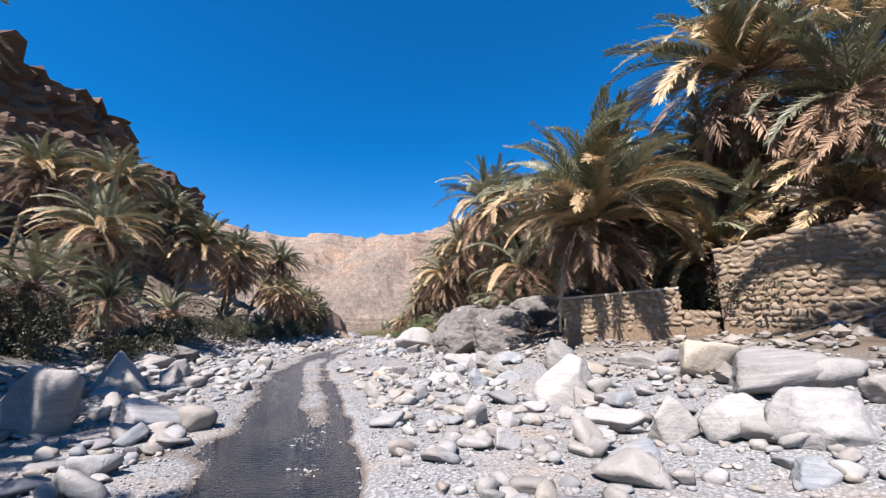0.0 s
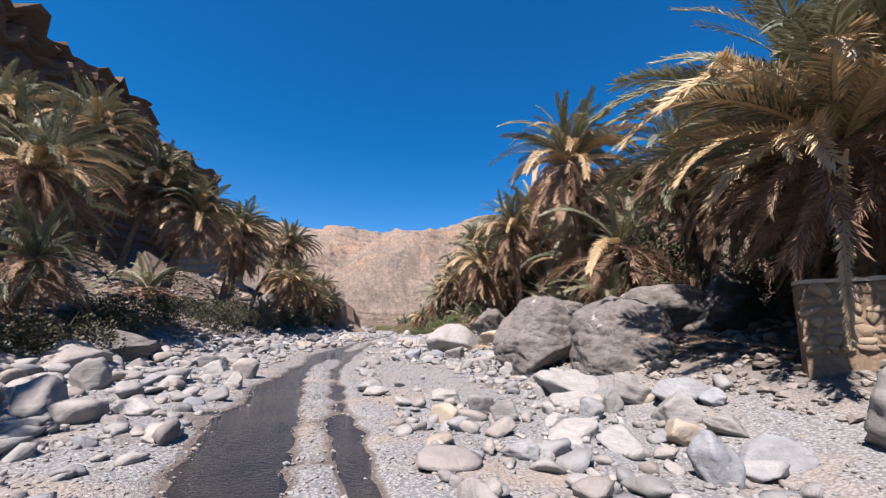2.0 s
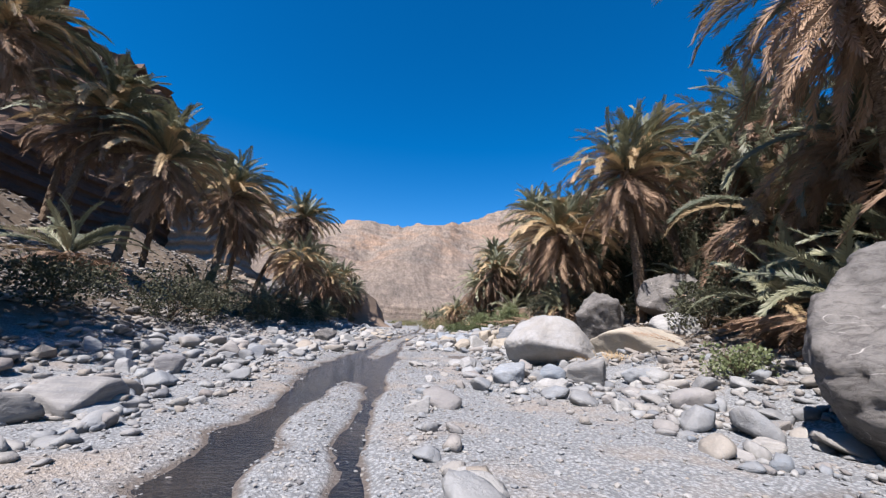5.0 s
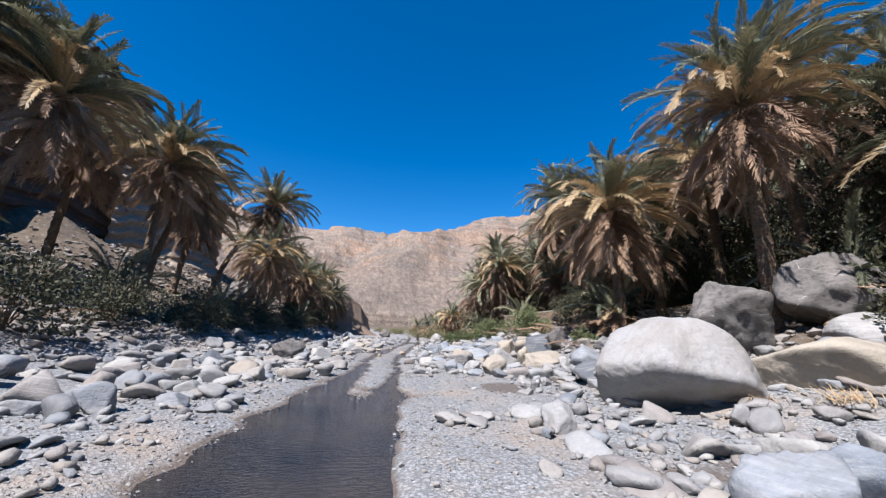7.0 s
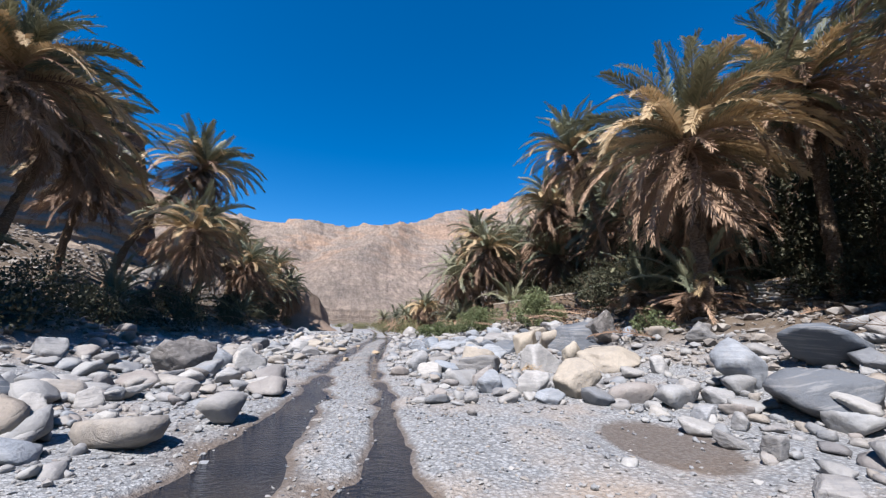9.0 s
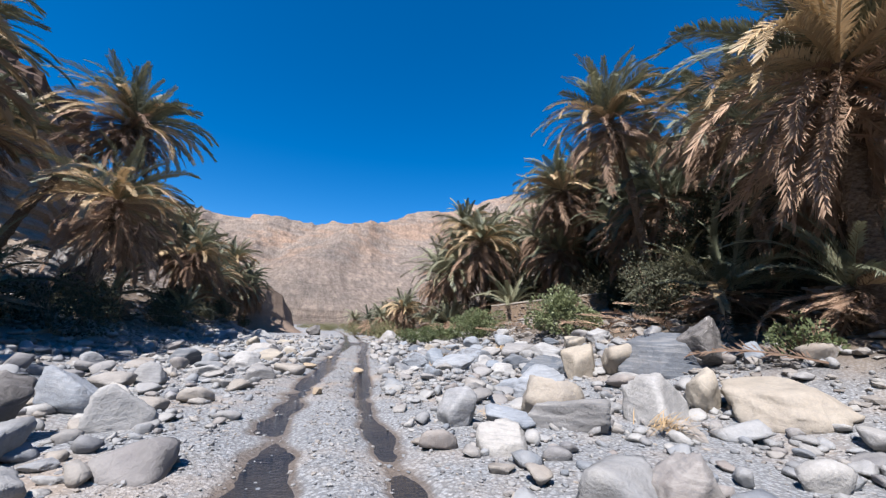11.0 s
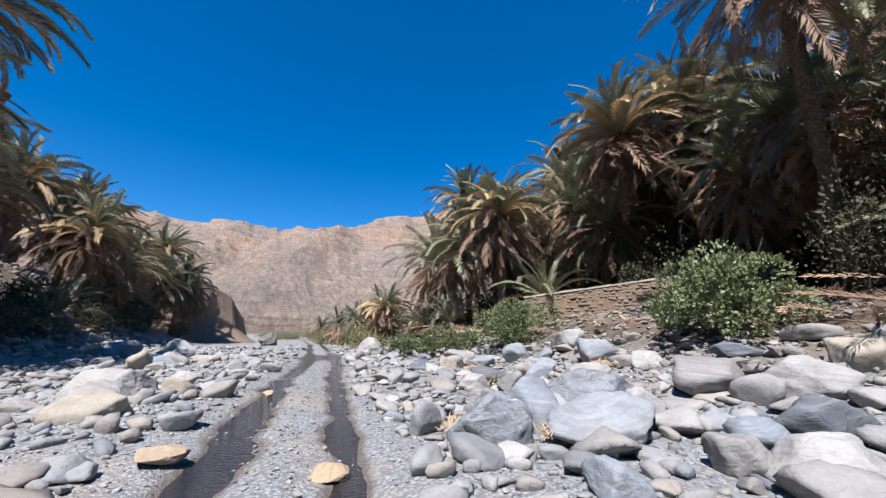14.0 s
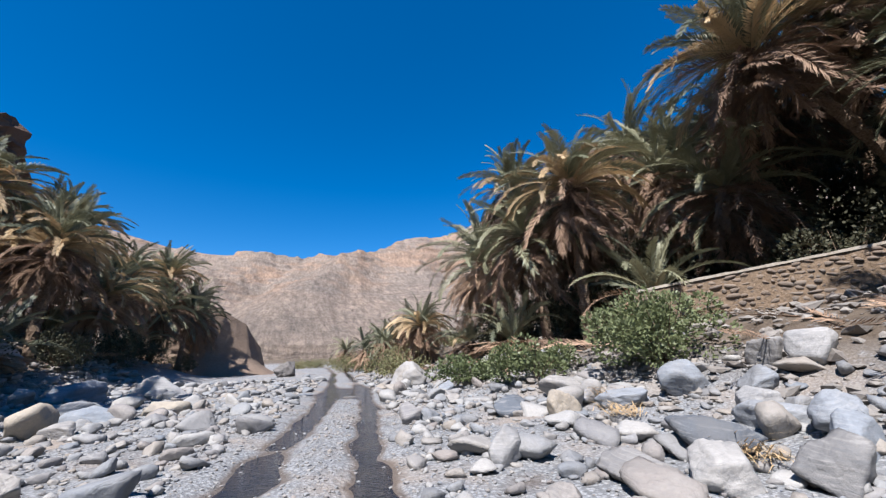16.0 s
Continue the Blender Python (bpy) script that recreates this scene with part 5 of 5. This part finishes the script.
def debris(x, y, size, seed):
    """A tangle of flood-borne straw caught against a stone."""
    rnd = random.Random(seed)
    v, f = [], []
    main = rnd.uniform(0, 6.28)
    for i in range(90):
        a = main + rnd.gauss(0, 0.7)
        p = Vector((rnd.gauss(0, 0.22) * size, rnd.gauss(0, 0.22) * size, rnd.uniform(0.0, 0.16) * size))
        d = Vector((math.cos(a), math.sin(a), rnd.uniform(-0.15, 0.5))).normalized() * size * rnd.uniform(0.3, 0.8)
        w = d.cross(Vector((0, 0, 1))).normalized() * 0.008
        mid = p + d * 0.5 + Vector((0, 0, 0.06 * size))
        b = len(v)
        v += [p - w, p + w, mid + w, mid - w, p + d]
        f += [(b, b + 1, b + 2, b + 3), (b + 3, b + 2, b + 4)]
    ob = obj("straw", v, f, M_STRAW)
    ob.matrix_basis = pose(x, y, ground_z(x, y) + 0.08)
    return tagged(ob, "tangle of dry flood straw caught among the stones", "straw", kind="stuff")


for i, (dx, dy, ds) in enumerate([(3.6, 54.6, 0.7), (2.2, 54.8, 0.6), (4.6, 53.4, 0.8), (3.9, 64.0, 0.7), (2.8, 65.0, 0.5), (7.6, 73.6, 0.8), (8.6, 75.0, 0.9), (6.8, 70.5, 0.8), (8.2, 39.4, 1.1), (9.2, 68.6, 0.8), (7.4, 40.6, 0.7)]):
    debris(dx, dy, ds, 300 + i)

# ---- masonry walls ----
STONES = [rock_mesh("stone", M_WALLSTONE, 700 + s, 9, 2, 0.06, 0.42, 0.8) for s in range(8)]
EARTHS = [rock_mesh("stone", M_EARTHSTONE, 760 + s, 9, 2, 0.07, 0.4, 0.8) for s in range(8)]
DRY = [rock_mesh("stone", M_DRYSTONE, 720 + s, 9, 2, 0.06, 0.42, 0.8) for s in range(6)]


GREYS = [rock_mesh("stone", M_GREYBLOCK, 740 + s, 10, 2, 0.05) for s in range(6)]


def stone_wall(name, a, b, za, zb, ha, hb, thick, stones, size, seed, label, coping=True, aspect=0.62, side=-1, inset=0.03):
    """A mortared wall from a to b, its foot at za, zb and its height ha, hb; each stone of the face is a piece."""
    rnd = random.Random(seed)
    a, b = Vector((*a, 0)), Vector((*b, 0))
    run = (b - a).length
    d = (b - a).normalized()
    out = Vector((d.y, -d.x, 0))
    if out.x * side < 0:
        out = -out
    root = tagged(new(name), label, "wall", kind="structure")
    root.matrix_basis = Matrix.Translation((a.x, a.y, 0))
    n = 24
    v, f = [], []
    for i in range(n + 1):
        q = i / n
        c = d * run * q
        z0, z1 = za + (zb - za) * q - 0.6, za + (zb - za) * q + ha + (hb - ha) * q + rnd.uniform(-0.03, 0.03)
        v += [c + Vector((0, 0, z0)), c + Vector((0, 0, z1)), c - out * thick + Vector((0, 0, z1)), c - out * thick + Vector((0, 0, z0))]
        if i:
            k0 = 4 * (i - 1)
            f += [(k0, k0 + 1, k0 + 5, k0 + 4), (k0 + 1, k0 + 2, k0 + 6, k0 + 5), (k0 + 2, k0 + 3, k0 + 7, k0 + 6)]
    f += [(0, 3, 2, 1), (4 * n, 4 * n + 1, 4 * n + 2, 4 * n + 3)]
    obj("core", v, f, M_MORTAR, root)
    if coping:
        v, f = [], []
        for i in range(n + 1):
            q = i / n
            c = d * run * q
            z1 = za + (zb - za) * q + ha + (hb - ha) * q + 0.02
            lip = 0.05 + rnd.uniform(-0.02, 0.02)
            v += [c + out * lip + Vector((0, 0, z1)), c + out * lip + Vector((0, 0, z1 + 0.09 + rnd.uniform(-0.02, 0.02))), c - out * (thick + lip) + Vector((0, 0, z1 + 0.09)), c - out * (thick + lip) + Vector((0, 0, z1))]
            if i:
                k0 = 4 * (i - 1)
                f += [(k0 + j, k0 + (j + 1) % 4, k0 + 4 + (j + 1) % 4, k0 + 4 + j) for j in range(4)]
        f += [(0, 3, 2, 1), (4 * n, 4 * n + 1, 4 * n + 2, 4 * n + 3)]
        obj("coping", v, f, M_COPING, root, "pale plastered coping")
    row = 0.0
    turn = math.degrees(math.atan2(d.y, d.x))
    while True:
        hgt = size * aspect * rnd.uniform(0.8, 1.25)
        s, any_left = -rnd.random() * size, False
        while s < run:
            w = size * rnd.uniform(0.45, 1.5)
            q = (s + w / 2) / run
            if 0 <= q <= 1 and row + hgt * 0.6 < ha + (hb - ha) * q:
                any_left = True
                z = za + (zb - za) * q + row + hgt * rnd.uniform(0.38, 0.62)
                c = d * (s + w / 2) + out * (rnd.uniform(-0.03, 0.03) - inset)
                share("stone", rnd.choice(stones), root, pose(c.x, c.y, z, 0, rnd.uniform(-16, 16), turn) @ Matrix.Diagonal((w * 0.66, rnd.uniform(0.08, 0.13), hgt * rnd.uniform(0.55, 0.8), 1)) @ Matrix.Rotation(rnd.choice((0, 1, 2, 3)) * math.pi / 2, 4, "Y"))
            s += w * 0.99
        row += hgt * 0.96
        if not any_left or row > 6:
            break
    return root


stone_wall("wall_low", (10.2, 18.2), (13.9, 15.32), 1.7, 2.05, 1.6, 1.45, 0.45, STONES, 0.36, 3, "low mortared wall of brown fieldstones with a plastered top")
stone_wall("wall_sill", (13.95, 15.28), (14.8, 14.62), 2.05, 2.1, 0.62, 0.5, 0.45, STONES, 0.36, 8, "low stone sill of the gap between the walls", coping=False)
stone_wall("wall_tall", (14.9, 14.4), (18.6, 8.4), 2.0, 1.7, 3.0, 4.1, 0.55, STONES, 0.36, 4, "tall mortared wall of brown fieldstones", coping=False)
stone_wall("wall_dry", (16.0, 57.4), (18.4, 54.4), 2.6, 2.9, 1.0, 1.1, 0.5, DRY, 0.42, 5, "tumbled dry-stone wall under the palms", coping=False, aspect=0.36)
stone_wall("wall_terrace", (13.4, 78.6), (19.5, 72.0), 2.2, 2.5, 1.4, 2.1, 0.5, EARTHS, 0.3, 6, "terrace wall of earthy brown stones with a pale coping", aspect=0.55, inset=0.045)
stone_wall("wall_bank", (-14.6, 73.0), (-10.4, 116.0), 0.9, 0.6, 1.25, 1.15, 0.5, GREYS, 0.62, 7, "long low wall of grey stones along the shaded bank", coping=False, aspect=0.5, side=1)
